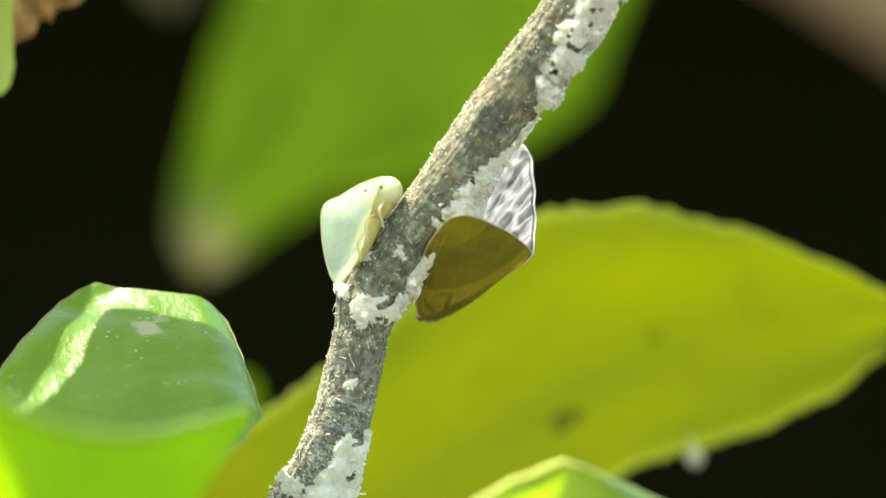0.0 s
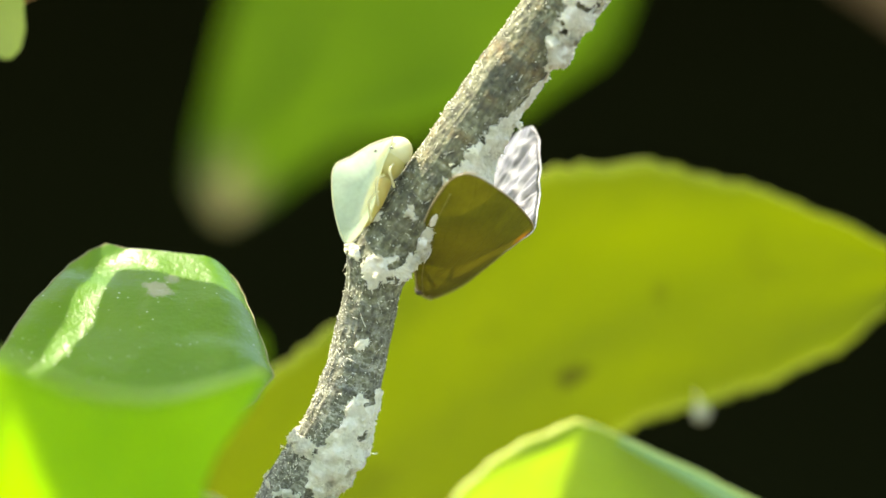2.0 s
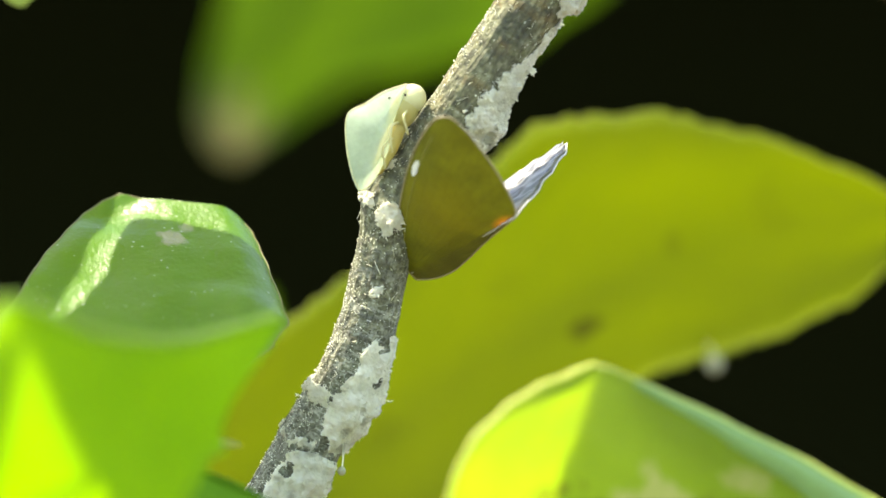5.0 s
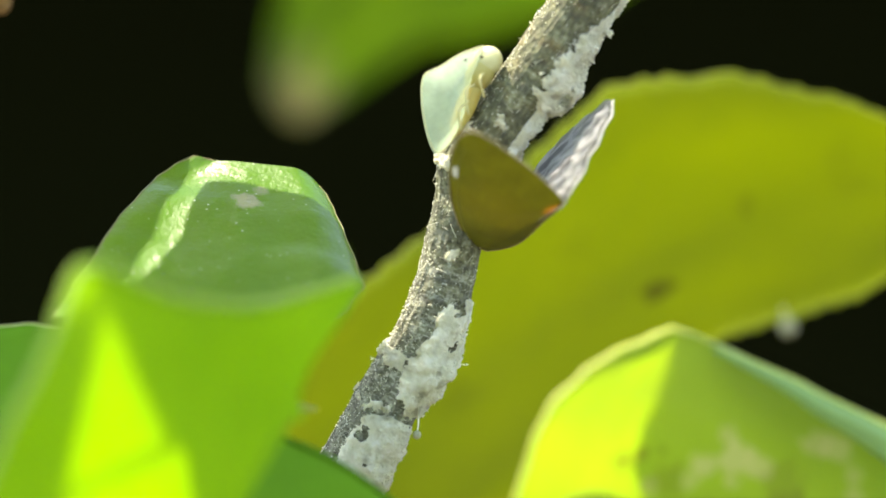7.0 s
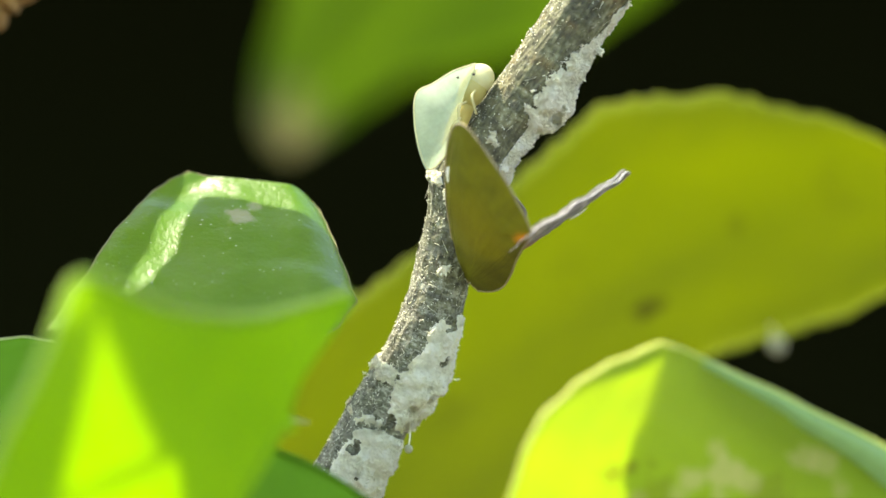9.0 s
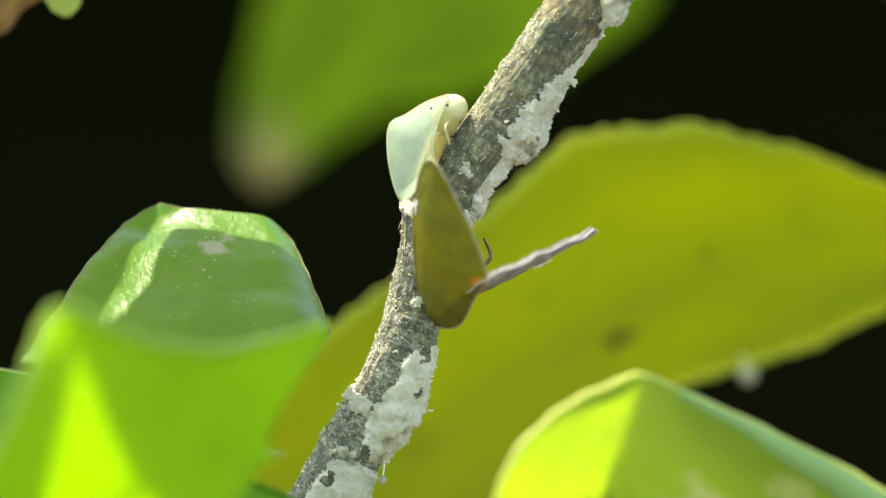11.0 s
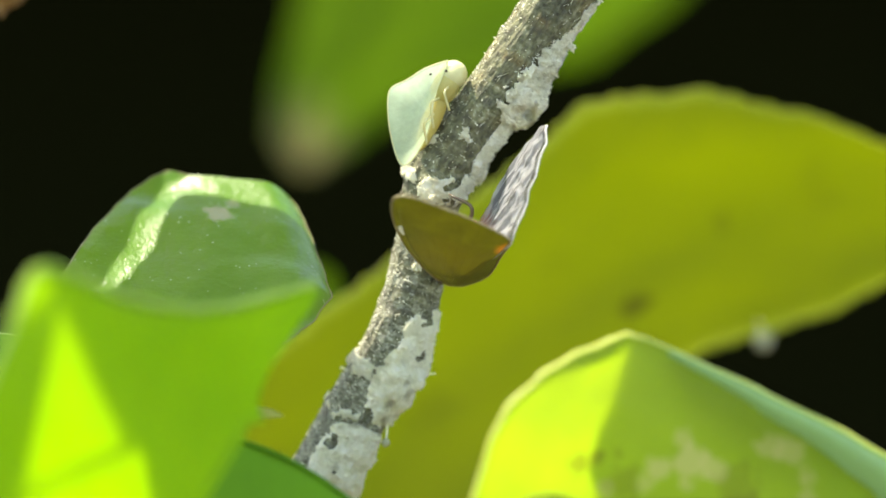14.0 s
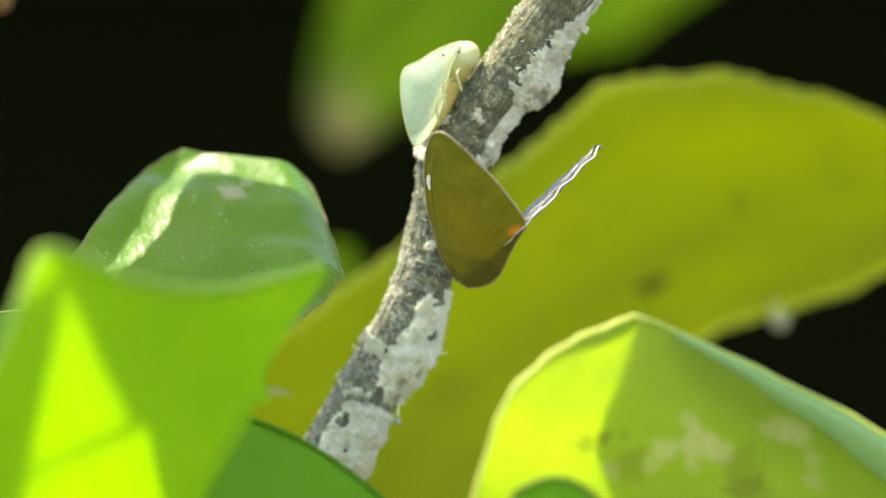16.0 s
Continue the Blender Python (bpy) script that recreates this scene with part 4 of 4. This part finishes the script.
def build_brown_hopper():
    thing = new("brown_planthopper")
    tagged(thing, "olive-brown planthopper with broad triangular wings, white wing spot", "insect")
    for sign, name in ((1, "forewing"), (-1, "forewing")):
        lateral = Vector((0, 0.729 * sign, -0.684))
        out = Vector((0, 0.684 * sign, 0.729))
        m = Matrix(((PX, 0, 0, 0), (0, PX * lateral.y, PX * out.y, 0), (0, PX * lateral.z, PX * out.z, 0), (0, 0, 0, 1)))
        near = sign == 1
        outline, bulge, pleat, crease = (NEAR_OUTLINE, 27, 0.0, 0.34) if near else (WING_OUTLINE, 5, 5.0, 0.0)
        wing = under(wing_disc(name, outline, bulge, WING_BROWN if near else WING_SILVER, m, 22, 10, pleat=pleat, crease=crease), thing)
        edge = wing_curve(outline, 8)
        wing_line("wing_edge", edge + edge[:1], outline, bulge, BROWN_EDGE if near else PALE_EDGE, m, 1.7, wing, "", pleat, crease)
        if near:
            for line, radius in ((((2, 14), (40, 62), (98, 116), (172, 170), (232, 204)), 1.1),):
                wing_line("vein", spline([Vector((u, v, 0)) for u, v in line], 10), outline, bulge, VEIN, m, radius, wing, "raised wing vein", pleat, crease)
        spot = wing_disc("white_spot", ((146, 162), (150, 148), (160, 154), (168, 138), (180, 148), (174, 160), (184, 170), (176, 181), (160, 176)), 3, WHITE_SPOT,
                         m @ Matrix.Translation((0, 0, 7)), 3, 4)
        under(spot, wing, "white spot on the wing's front margin")
        if sign == 1:
            continue
        hind = wing_disc("hindwing", HIND_OUTLINE, 3, WING_SILVER, m @ Matrix.Translation((0, 0, -6)), 30, 12, pleat=6.0)
        under(hind, thing, "smoky grey hindwing with dark veins")
    belly = ellipsoid("abdomen", (74 * PX, 19 * PX, 22 * PX), ORANGE, Matrix.Translation(Vector((108, 0, -60)) * PX), 0.05)
    under(belly, thing, "orange segmented abdomen")
    under(ellipsoid("thorax", (32 * PX, 18 * PX, 16 * PX), BROWN_SKIN, Matrix.Translation(Vector((34, 0, -34)) * PX)), thing, "dark brown thorax")
    head = under(ellipsoid("head", (15 * PX, 18 * PX, 13 * PX), BROWN_SKIN, Matrix.Translation(Vector((2, 0, -18)) * PX)), thing, "dark brown head")
    for s in (1, -1):
        under(ellipsoid("eye", (7 * PX, 6 * PX, 7 * PX), EYE, Matrix.Translation(Vector((0, 17 * s, -17)) * PX), 0, 12, 8), head, "dark eye")
        leg("leg", ((20, 16 * s, -50), (8, 40 * s, -72), (-12, 30 * s, -105)), BROWN_SKIN, 4.0 * PX, thing)
        leg("leg", ((45, 18 * s, -58), (60, 46 * s, -90), (40, 34 * s, -128)), BROWN_SKIN, 4.0 * PX, thing)
        leg("leg", ((75, 18 * s, -62), (120, 42 * s, -96), (95, 30 * s, -140)), BROWN_SKIN, 4.5 * PX, thing)
    return thing


brown_hopper = build_brown_hopper()


# ---- pale hopper on the twig's upper side ----
def build_pale_hopper():
    thing = new("pale_planthopper")
    tagged(thing, "pale green planthopper with folded wings clinging to twig", "insect")
    base = Vector((2.6, -0.2, 13.6)) * MM
    thing.location = base
    k = 0.0443 * MM
    # local x to the picture's right, local y up, local z to the viewer
    flat = Matrix(((k, 0, 0, 0), (0, 0, -k, 0), (0, k, 0, 0), (0, 0, 0, 1)))
    outline = ((40, 92), (0, 78), (-34, 57), (-64, 39), (-67, -8), (-58, -60), (-44, -93), (-27, -88), (-6, -58), (8, -22), (17, 26), (34, 64))
    near_wing = wing_disc("forewing", outline, 26, WING_PALE, flat @ Matrix.Translation((0, 0, 16)), 14, 8, 180.0)
    under(near_wing, thing, "pale green waxy wing")
    lie = flat @ Matrix.Translation((0, 0, 16))
    rim = [lie @ p for p in wing_curve(outline, 8)]
    # cream edge, also carrying the wing's rim glow in its colour
    under(tube("wing_edge", rim + rim[:1], [1.1 * k] * (len(rim) + 1), CREAM, 6), near_wing, "cream wing margin with its rim glow in the colour")
    far_wing = wing_disc("forewing", outline, -22, WING_PALE, flat @ Matrix.Translation((-2, -2, -34)), 10, 6, 180.0)
    under(far_wing, thing, "pale green waxy wing")
    tilt = Matrix.Rotation(radians(66), 4, "Z")
    turn = flat.normalized()
    under(ellipsoid("abdomen", (72 * k, 17 * k, 22 * k), PALE_SKIN, turn @ Matrix.Translation((14 * k, -4 * k, -8 * k)) @ tilt, 0.04), thing, "yellow soft abdomen")
    under(ellipsoid("thorax", (38 * k, 25 * k, 27 * k), PALE_SKIN, turn @ Matrix.Translation((36 * k, 48 * k, -4 * k)) @ tilt), thing, "pale yellow thorax")
    under(ellipsoid("head", (28 * k, 26 * k, 27 * k), CREAM, turn @ Matrix.Translation((47 * k, 66 * k, -4 * k)) @ Matrix.Rotation(radians(40), 4, "Z")), thing, "cream rounded head")
    for at in ((37, 72), (9, 66)):
        under(ellipsoid("spot", (2.6 * k, 2.6 * k, 1.6 * k), EYE, turn @ Matrix.Translation((at[0] * k, at[1] * k, 26 * k)), 0, 10, 6), thing, "dark dot")
    for a, b, c in (((40, 44, 20), (34, 32, 34), (42, 2, 24)), ((24, 24, 22), (10, 12, 36), (14, -30, 26)), ((14, -4, 20), (-2, -24, 32), (2, -58, 20))):
        pts = spline([Vector((p[0] * k, -p[2] * k, p[1] * k)) for p in (a, b, c)], 5)
        under(tube("leg", pts, [2.3 * k] * len(pts), CREAM, 7), thing, "pale thin leg")
    return thing


build_pale_hopper()


# ---- smaller things round the edges ----
tube_axis = spline(((38, 190, 63.5), (54, 190, 55.5), (69, 190, 46), (88, 190, 33)), 10)
far_branch = tube("far_branch", [p * MM for p in tube_axis], [0.0068] * len(tube_axis), FAR_BARK, 14, 0.1, 120.0)
tagged(far_branch, "blurred pinkish-brown stem far behind", "branch")
brown_axis = spline(((-54.2, 18, 8.2), (-45.8, 18, 16.0), (-37.0, 18, 24.0), (-34.2, 18, 26.4), (-27.1, 18, 32.7), (-22.9, 18, 35.5), (-14.6, 18, 40.5)), 10)
brown_end = tube("brown_twig", [p * MM for p in brown_axis], [0.0034 + 0.0003 * math.sin(k * 1.3) for k in range(len(brown_axis))], STEM, 20, 0.12, 900.0)
tagged(brown_end, "orange-brown twig with pale wax specks at the edge", "twig")
leaf("bud_leaf", "pale yellow-green young leaf tip hanging at the edge", LEAF_RIM_YELLOW,
     ((-29, -6, 46), (-27.5, -9, 38), (-26, -11, 30), (-24.6, -12, 23.0)), (0.1, -1, 0.1),
     ((0, 3), (0.6, 2.6), (0.9, 1.7), (0.97, 1.1), (1, 0.3)), ((0, 3), (0.6, 2.6), (0.9, 1.7), (0.97, 1.1), (1, 0.3)), wave=0.2, seed=21, rib=0.0)
leaf("far_leaf", "blurred olive leaf far behind in shade", LEAF_BROWN,
     ((-25, 150, 66), (-23.5, 150, 57), (-22, 150, 52), (-21.2, 150, 42.4)), (0.0, -1, -0.1),
     ((0, 4), (0.7, 4.6), (0.9, 3), (1, 0.3)), ((0, 4), (0.7, 4.6), (0.9, 3), (1, 0.3)), wave=0.3, seed=22)


def build_droplet(name, label, top, low, bead, material=WAX):
    thing = new(name)
    tagged(thing, label, "droplet")
    pts = spline((top, tuple((a + b) / 2 + 0.08 for a, b in zip(top, low)), low), 5)
    under(tube("thread", [p * MM for p in pts], [0.00007] * len(pts), WAX, 6), thing, "thin wax thread")
    under(ellipsoid("bead", (bead * MM, bead * MM, bead * 1.1 * MM), material, Matrix.Translation(Vector(low) * MM), 0, 14, 10), thing, "small round bead")


build_droplet("wax_drop", "tiny wax bead on a thread under the twig", (-0.7, 2.4, -10.4), (-0.8, 2.4, -12.6), 0.34, DULL_WAX)
build_droplet("wax_drop", "white wax bead at the broad leaf's margin", (31.0, 41, -3.2), (31.5, 41, -5.0), 0.8, DULL_WAX)

# unseen branch, added only to carry the light-shaping leaves
BRANCH_AXIS = spline(((-30, -13, 197), (10, -13, 198.5), (50, -14, 199), (150, -30, 190), (420, -120, 40), (560, -180, -300), (600, -200, -830)), 10)
shrub_branch = tube("shrub_branch", [p * MM for p in BRANCH_AXIS], [0.0022 + 0.00012 * k for k in range(len(BRANCH_AXIS))], STEM, 10, 0.1, 200.0)
tagged(shrub_branch, "brown branch added unseen to bear the leaves overhead", "branch")

# unseen shoot, added to hold the slender overhead leaf
HANGING_SHOOT = spline(((-29, -13, 197.5), (-40, -15, 160), (-50, -16, 120), (-53, -17, 97.5), (-51.5, -17, 96.8)), 8)
tagged(tube("shrub_branch", [p * MM for p in HANGING_SHOOT], [0.0007] * len(HANGING_SHOOT), STEM, 8), "thin brown shoot added unseen under the branch overhead", "branch")

# ---- leaves overhead, out of sight, that dapple the light ----
# added to shape the light: margins cut to leave the sun patches
leaf("overhead_leaf", "green leaf added unseen above the twig", LEAF_FRONT,
     ((-31, -35.9, 42), (-31.5, -20.7, 42), (-30.5, -5.5, 42), (-29.3, 9.6, 42)), (0, 0, 1),
     ((0, 2), (0.124, 5), (0.26, 7.2), (0.519, 8.4), (0.617, 9.8), (0.747, 9.4), (0.772, 8.7), (0.802, 7.3), (0.821, 6.1), (0.888, 3.7), (0.978, 1.8), (1, 1.2)),
     ((0, 3), (0.26, 12), (0.47, 12), (0.7, 12.6), (0.83, 13.0), (0.955, 12.6), (0.98, 9), (1, 1.2)), wave=0.1, seed=41)
leaf("overhead_leaf", "green leaf added unseen above the twig", LEAF_FRONT,
     ((-75, 2.3, 42.5), (-60, 5.3, 42.5), (-45, 8.7, 42.3), (-31.2, 11.7, 42)), (0, 0, 1),
     ((0, 3), (0.5, 9), (0.9, 6), (1, 0.2)), ((0, 3), (0.3, 10), (0.55, 11), (0.69, 10), (0.77, 9.0), (0.84, 6.7), (0.93, 3.2), (0.98, 1), (1, 0.2)), wave=0.1, seed=42)
leaf("overhead_leaf", "green leaf added unseen above the twig", LEAF_FRONT,
     ((-104.98, -28.71, 98.75), (-89.68, -29.71, 98.75), (-74.48, -30.71, 98.25), (-59.18, -31.71, 97.75)), (0, 0, 1),
     ((0, 2), (0.5, 7.5), (0.72, 7), (0.83, 4), (0.917, 1.9), (0.97, 1.2), (1, 0.4)), ((0, 3), (0.5, 7), (0.8, 5), (0.9, 3.4), (1, 0.5)), wave=0.1, seed=44)
leaf("overhead_leaf", "green leaf added unseen above the twig", LEAF_FRONT,
     ((-50.98, -46.81, 98.15), (-51.48, -36.81, 98.15), (-51.48, -26.81, 98.15), (-50.98, -15.81, 98.15)), (0, 0, 1),
     ((0, 3), (0.25, 7.4), (0.5, 8), (0.8, 8), (1, 5)), ((0, 3), (0.25, 9), (0.5, 12), (0.8, 13), (1, 9)), wave=0.1, seed=47)
leaf("overhead_leaf", "slender green leaf added unseen above the twig", LEAF_FRONT,
     ((-52.98, -17.01, 97.25), (-58.98, -21.51, 97.25), (-65.48, -26.21, 97.25), (-72.98, -31.71, 97.25)), (0, 0, 1),
     ((0, 0.6), (0.3, 0.25), (1, 0.15)), ((0, 0.6), (0.3, 0.25), (1, 0.15)), wave=0.05, seed=46, rib=0.1)
leaf("overhead_leaf", "slender green leaf added unseen above the twig", LEAF_FRONT,
     ((36, -10.3, 42), (22, -10.3, 42), (8, -10.4, 42), (-6.1, -10.6, 42)), (0, 0, 1),
     ((0, 1.8), (0.95, 2.1), (1, 1.4)), ((0, 1.4), (0.9, 1.5), (1, 0.4)), wave=0.05, seed=43)

# unseen leaves added to hide the sky from the curled leaf's gloss
for k, (x, far) in enumerate(((-26, 57), (-8, 80), (10, 80), (28, 36), (46, 57))):
    leaf("overhead_leaf", "broad green leaf added unseen overhead against sky reflections", LEAF_HIGH,
         ((x, -14, 198 + 3 * (k % 2)), (x + 1, 10, 201), (x + 2, 0.6 * far, 201), (x, far, 198 + 2 * (k % 2))), (0, 0, 1),
         ((0, 3), (0.3, 10.5), (0.7, 10.5), (1, 2)), ((0, 3), (0.3, 10.5), (0.7, 10.5), (1, 2)), wave=0.6, seed=50 + k, rows=40, cols=20)

# two more, lower, added against the same sky reflections
for y, half in ((37, 9.5), (84, 15.0)):
    leaf("overhead_leaf", "broad green leaf added unseen overhead against sky reflections", LEAF_FRONT,
         ((48, y, 150), (18, y, 151), (-14, y, 151), (-45, y, 150)), (0, 0, 1),
         ((0, 2), (0.12, half), (0.85, half), (1, 3)), ((0, 2), (0.12, half), (0.85, half), (1, 3)), wave=0.6, seed=60 + y, rows=40, cols=20)
# unseen side branch, added to hold the lower pair of leaves
SIDE_BRANCH = spline(((64, -16, 198), (54, 10, 180), (47, 37, 150.5), (46, 84, 150.3), (46, 92, 152)), 8)
tagged(tube("shrub_branch", [p * MM for p in SIDE_BRANCH], [0.0014] * len(SIDE_BRANCH), STEM, 8), "thin brown side branch added unseen to bear leaves overhead", "branch")


# ---- surroundings ----
def build_ground():
    n, size, verts = 40, 30.0, []
    for i in range(n):
        for j in range(n):
            x, y = size * (2 * i / (n - 1) - 1), size * (2 * j / (n - 1) - 1)
            verts.append((x, y, -0.8 + 0.04 * noise.noise(Vector((x, y, 0)))))
    ground = mesh_object("ground", verts, grid_faces(n, n), SOIL)
    tagged(ground, "dark soil with leaf litter", "ground", kind="structure")


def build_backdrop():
    """Near-black sheet, shade in its colour, for the shrub's hollow: back, sides and roof."""
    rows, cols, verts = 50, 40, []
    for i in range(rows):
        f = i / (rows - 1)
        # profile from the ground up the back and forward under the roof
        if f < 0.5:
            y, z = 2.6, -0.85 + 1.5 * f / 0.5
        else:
            # roof added out of view to keep sky light off the back
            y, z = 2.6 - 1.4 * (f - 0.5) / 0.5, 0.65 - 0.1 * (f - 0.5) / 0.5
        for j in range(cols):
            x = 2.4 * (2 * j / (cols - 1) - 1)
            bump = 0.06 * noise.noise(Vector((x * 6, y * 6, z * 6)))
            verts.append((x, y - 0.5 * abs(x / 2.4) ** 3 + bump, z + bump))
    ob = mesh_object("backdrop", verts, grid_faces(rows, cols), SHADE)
    tagged(ob, "near-black sheet painted as shade inside the shrub", "shrub shade", kind="structure")


build_ground()
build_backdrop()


# ---- movement ----
# seconds, place of the head, turn
HOPPER_ROWS = (
    (0.0, 0.00811, 0.00900, 0.00649, -152.3, -28.1, -36.6),
    (0.2, 0.00796, 0.00888, 0.00636, -135.2, -29.5, -32.5),
    (0.4, 0.00786, 0.00888, 0.00626, -111.2, -29.5, -32.5),
    (0.6, 0.00765, 0.00863, 0.00611, -133.0, -29.8, -35.6),
    (0.8, 0.00749, 0.00850, 0.00599, -130.0, -27.7, -35.2),
    (1.0, 0.00734, 0.00838, 0.00586, -129.0, -28.1, -30.0),
    (1.2, 0.00724, 0.00825, 0.00569, -159.4, -24.4, -31.0),
    (1.5, 0.00710, 0.00806, 0.00544, -154.8, -27.3, -29.8),
    (1.8, 0.00713, 0.00787, 0.00529, -163.8, -27.1, -33.5),
    (2.0, 0.00716, 0.00775, 0.00518, -161.5, -28.9, -32.8),
    (2.2, 0.00699, 0.00762, 0.00500, -143.5, -29.2, -27.4),
    (2.4, 0.00682, 0.00750, 0.00482, -167.9, -27.2, -32.4),
    (2.6, 0.00665, 0.00737, 0.00464, -166.2, -27.7, -33.6),
    (2.8, 0.00648, 0.00725, 0.00446, -161.0, -30.9, -29.0),
    (3.2, 0.00614, 0.00700, 0.00410, -165.2, -30.2, -36.3),
    (3.7, 0.00574, 0.00581, 0.00378, -168.6, -28.2, -37.1),
    (4.1, 0.00543, 0.00486, 0.00351, -189.4, -26.7, -37.6),
    (4.5, 0.00512, 0.00390, 0.00325, -166.2, -25.1, -38.2),
    (4.9, 0.00480, 0.00295, 0.00299, -189.0, -23.6, -38.8),
    (5.3, 0.00449, 0.00200, 0.00273, -179.8, -22.0, -39.4),
    (5.5, 0.00445, 0.00198, 0.00205, -172.5, -24.9, -41.9),
    (5.7, 0.00424, 0.00196, 0.00206, -157.9, -22.8, -51.3),
    (5.9, 0.00402, 0.00194, 0.00206, -176.5, -27.0, -43.9),
    (6.1, 0.00381, 0.00193, 0.00207, 173.2, -22.3, -46.2),
    (6.3, 0.00360, 0.00191, 0.00207, -171.7, -21.5, -45.6),
    (6.5, 0.00339, 0.00189, 0.00208, 177.0, -20.7, -49.9),
    (6.7, 0.00368, 0.00187, 0.00206, 162.4, -17.0, -53.7),
    (6.9, 0.00396, 0.00185, 0.00204, -176.5, -19.0, -54.9),
    (7.0, 0.00410, 0.00184, 0.00203, -169.3, -17.7, -54.0),
    (7.1, 0.00405, 0.00183, 0.00188, -171.9, -19.3, -57.0),
    (7.3, 0.00395, 0.00181, 0.00158, 161.3, -17.1, -63.7),
    (7.5, 0.00386, 0.00179, 0.00128, 173.2, -16.1, -64.4),
    (7.7, 0.00396, 0.00178, 0.00118, -161.3, -15.1, -64.6),
    (7.9, 0.00406, 0.00176, 0.00108, 177.1, -19.9, -61.2),
    (8.1, 0.00416, 0.00174, 0.00097, 157.7, -16.4, -70.8),
    (8.3, 0.00426, 0.00172, 0.00087, 172.8, -18.9, -64.8),
    (8.4, 0.00431, 0.00171, 0.00082, -171.0, -18.3, -66.6),
    (8.5, 0.00436, 0.00170, 0.00077, -160.2, -17.1, -67.7),
    (8.6, 0.00429, 0.00169, 0.00072, -158.3, -16.3, -67.3),
    (8.7, 0.00422, 0.00168, 0.00067, -167.4, -18.2, -67.5),
    (8.8, 0.00415, 0.00167, 0.00063, 172.9, -19.6, -66.0),
    (8.9, 0.00408, 0.00166, 0.00058, 160.5, -20.3, -67.7),
    (9.0, 0.00401, 0.00165, 0.00053, 164.2, -20.3, -64.3),
    (9.1, 0.00381, 0.00164, 0.00056, 179.3, -22.0, -65.2),
    (9.2, 0.00361, 0.00164, 0.00059, -167.5, -20.4, -64.3),
    (9.5, 0.00347, 0.00161, 0.00054, -157.8, -19.6, -64.6),
    (9.8, 0.00333, 0.00158, 0.00049, -190.0, -18.8, -64.8),
    (10.1, 0.00319, 0.00155, 0.00044, -168.2, -18.0, -65.1),
    (10.4, 0.00305, 0.00152, 0.00039, -198.4, -17.2, -65.4),
    (10.7, 0.00291, 0.00150, 0.00034, -176.7, -16.4, -65.7),
    (11.0, 0.00277, 0.00147, 0.00029, -202.9, -15.6, -66.0),
    (11.3, 0.00264, 0.00144, 0.00024, 162.9, -14.8, -66.2),
    (11.5, 0.00293, 0.00142, -0.00026, 176.2, -18.1, -67.8),
    (11.7, 0.00296, 0.00140, -0.00031, -168.4, -19.3, -68.0),
    (11.9, 0.00299, 0.00138, -0.00036, 175.6, -18.7, -69.5),
    (12.1, 0.00302, 0.00136, -0.00041, 164.9, -19.3, -66.5),
    (12.3, 0.00305, 0.00135, -0.00047, -178.1, -20.7, -65.7),
    (12.5, 0.00308, 0.00133, -0.00052, -169.3, -20.5, -66.4),
    (12.7, 0.00328, 0.00131, -0.00044, -176.9, -20.9, -67.7),
    (12.9, 0.00349, 0.00129, -0.00037, 158.6, -19.2, -64.9),
    (13.1, 0.00369, 0.00127, -0.00030, 165.1, -18.4, -65.6),
    (13.3, 0.00389, 0.00125, -0.00023, -165.6, -18.0, -67.0),
    (13.5, 0.00409, 0.00123, -0.00015, -153.7, -17.2, -70.2),
    (13.7, 0.00431, 0.00121, -0.00015, 175.7, -19.3, -68.6),
    (13.9, 0.00453, 0.00120, -0.00014, -175.5, -19.1, -67.7),
    (14.1, 0.00475, 0.00118, -0.00013, -144.0, -16.9, -60.6),
    (14.3, 0.00498, 0.00116, -0.00012, -157.1, -19.7, -60.5),
    (14.4, 0.00509, 0.00115, -0.00011, -173.1, -21.2, -64.5),
    (14.5, 0.00520, 0.00114, -0.00011, 176.7, -21.9, -63.0),
    (14.6, 0.00517, 0.00113, -0.00014, 172.2, -19.4, -68.9),
    (14.8, 0.00513, 0.00111, -0.00021, -173.5, -19.9, -63.9),
    (15.0, 0.00508, 0.00109, -0.00028, -144.1, -19.9, -62.1),
    (15.2, 0.00486, 0.00107, -0.00036, -149.9, -18.6, -58.2),
    (15.5, 0.00453, 0.00105, -0.00047, -158.8, -21.7, -58.3),
    (15.8, 0.00435, 0.00102, -0.00104, -168.6, -22.5, -58.0),
    (16.0, 0.00423, 0.00100, -0.00141, 175.7, -23.9, -58.0),
)


# the hanging leaf sways in the breeze: seconds, shift across and up
SWAY_ROWS = (
    (0.0, -0.0022, -0.0017), (0.5, -0.0022, -0.0010), (1.0, -0.0011, -0.0010), (1.5, -0.0002, -0.0008), (2.0, 0.0004, -0.0011), (2.5, -0.0005, -0.0008),
    (3.0, 0.0, -0.0005), (5.3, 0.0, 0.0020), (6.0, 0.0001, 0.0019), (6.5, 0.0008, 0.0019), (7.0, 0.0003, 0.0016), (8.0, -0.0003, 0.0013), (8.5, -0.0005, 0.0008),
    (9.0, -0.0003, 0.0001), (11.3, 0.0011, 0.0003), (12.0, 0.0004, -0.0006), (13.0, 0.0005, -0.0010), (14.0, 0.0003, -0.0006), (15.0, 0.0002, -0.0006), (16.0, 0.0010, -0.0012),
)


def motions():
    walk(hanging_leaf, [(t, pose(x, 0, z)) for t, x, z in SWAY_ROWS])
    walk(brown_hopper, [(r[0], pose(*r[1:])) for r in HOPPER_ROWS])


motions()
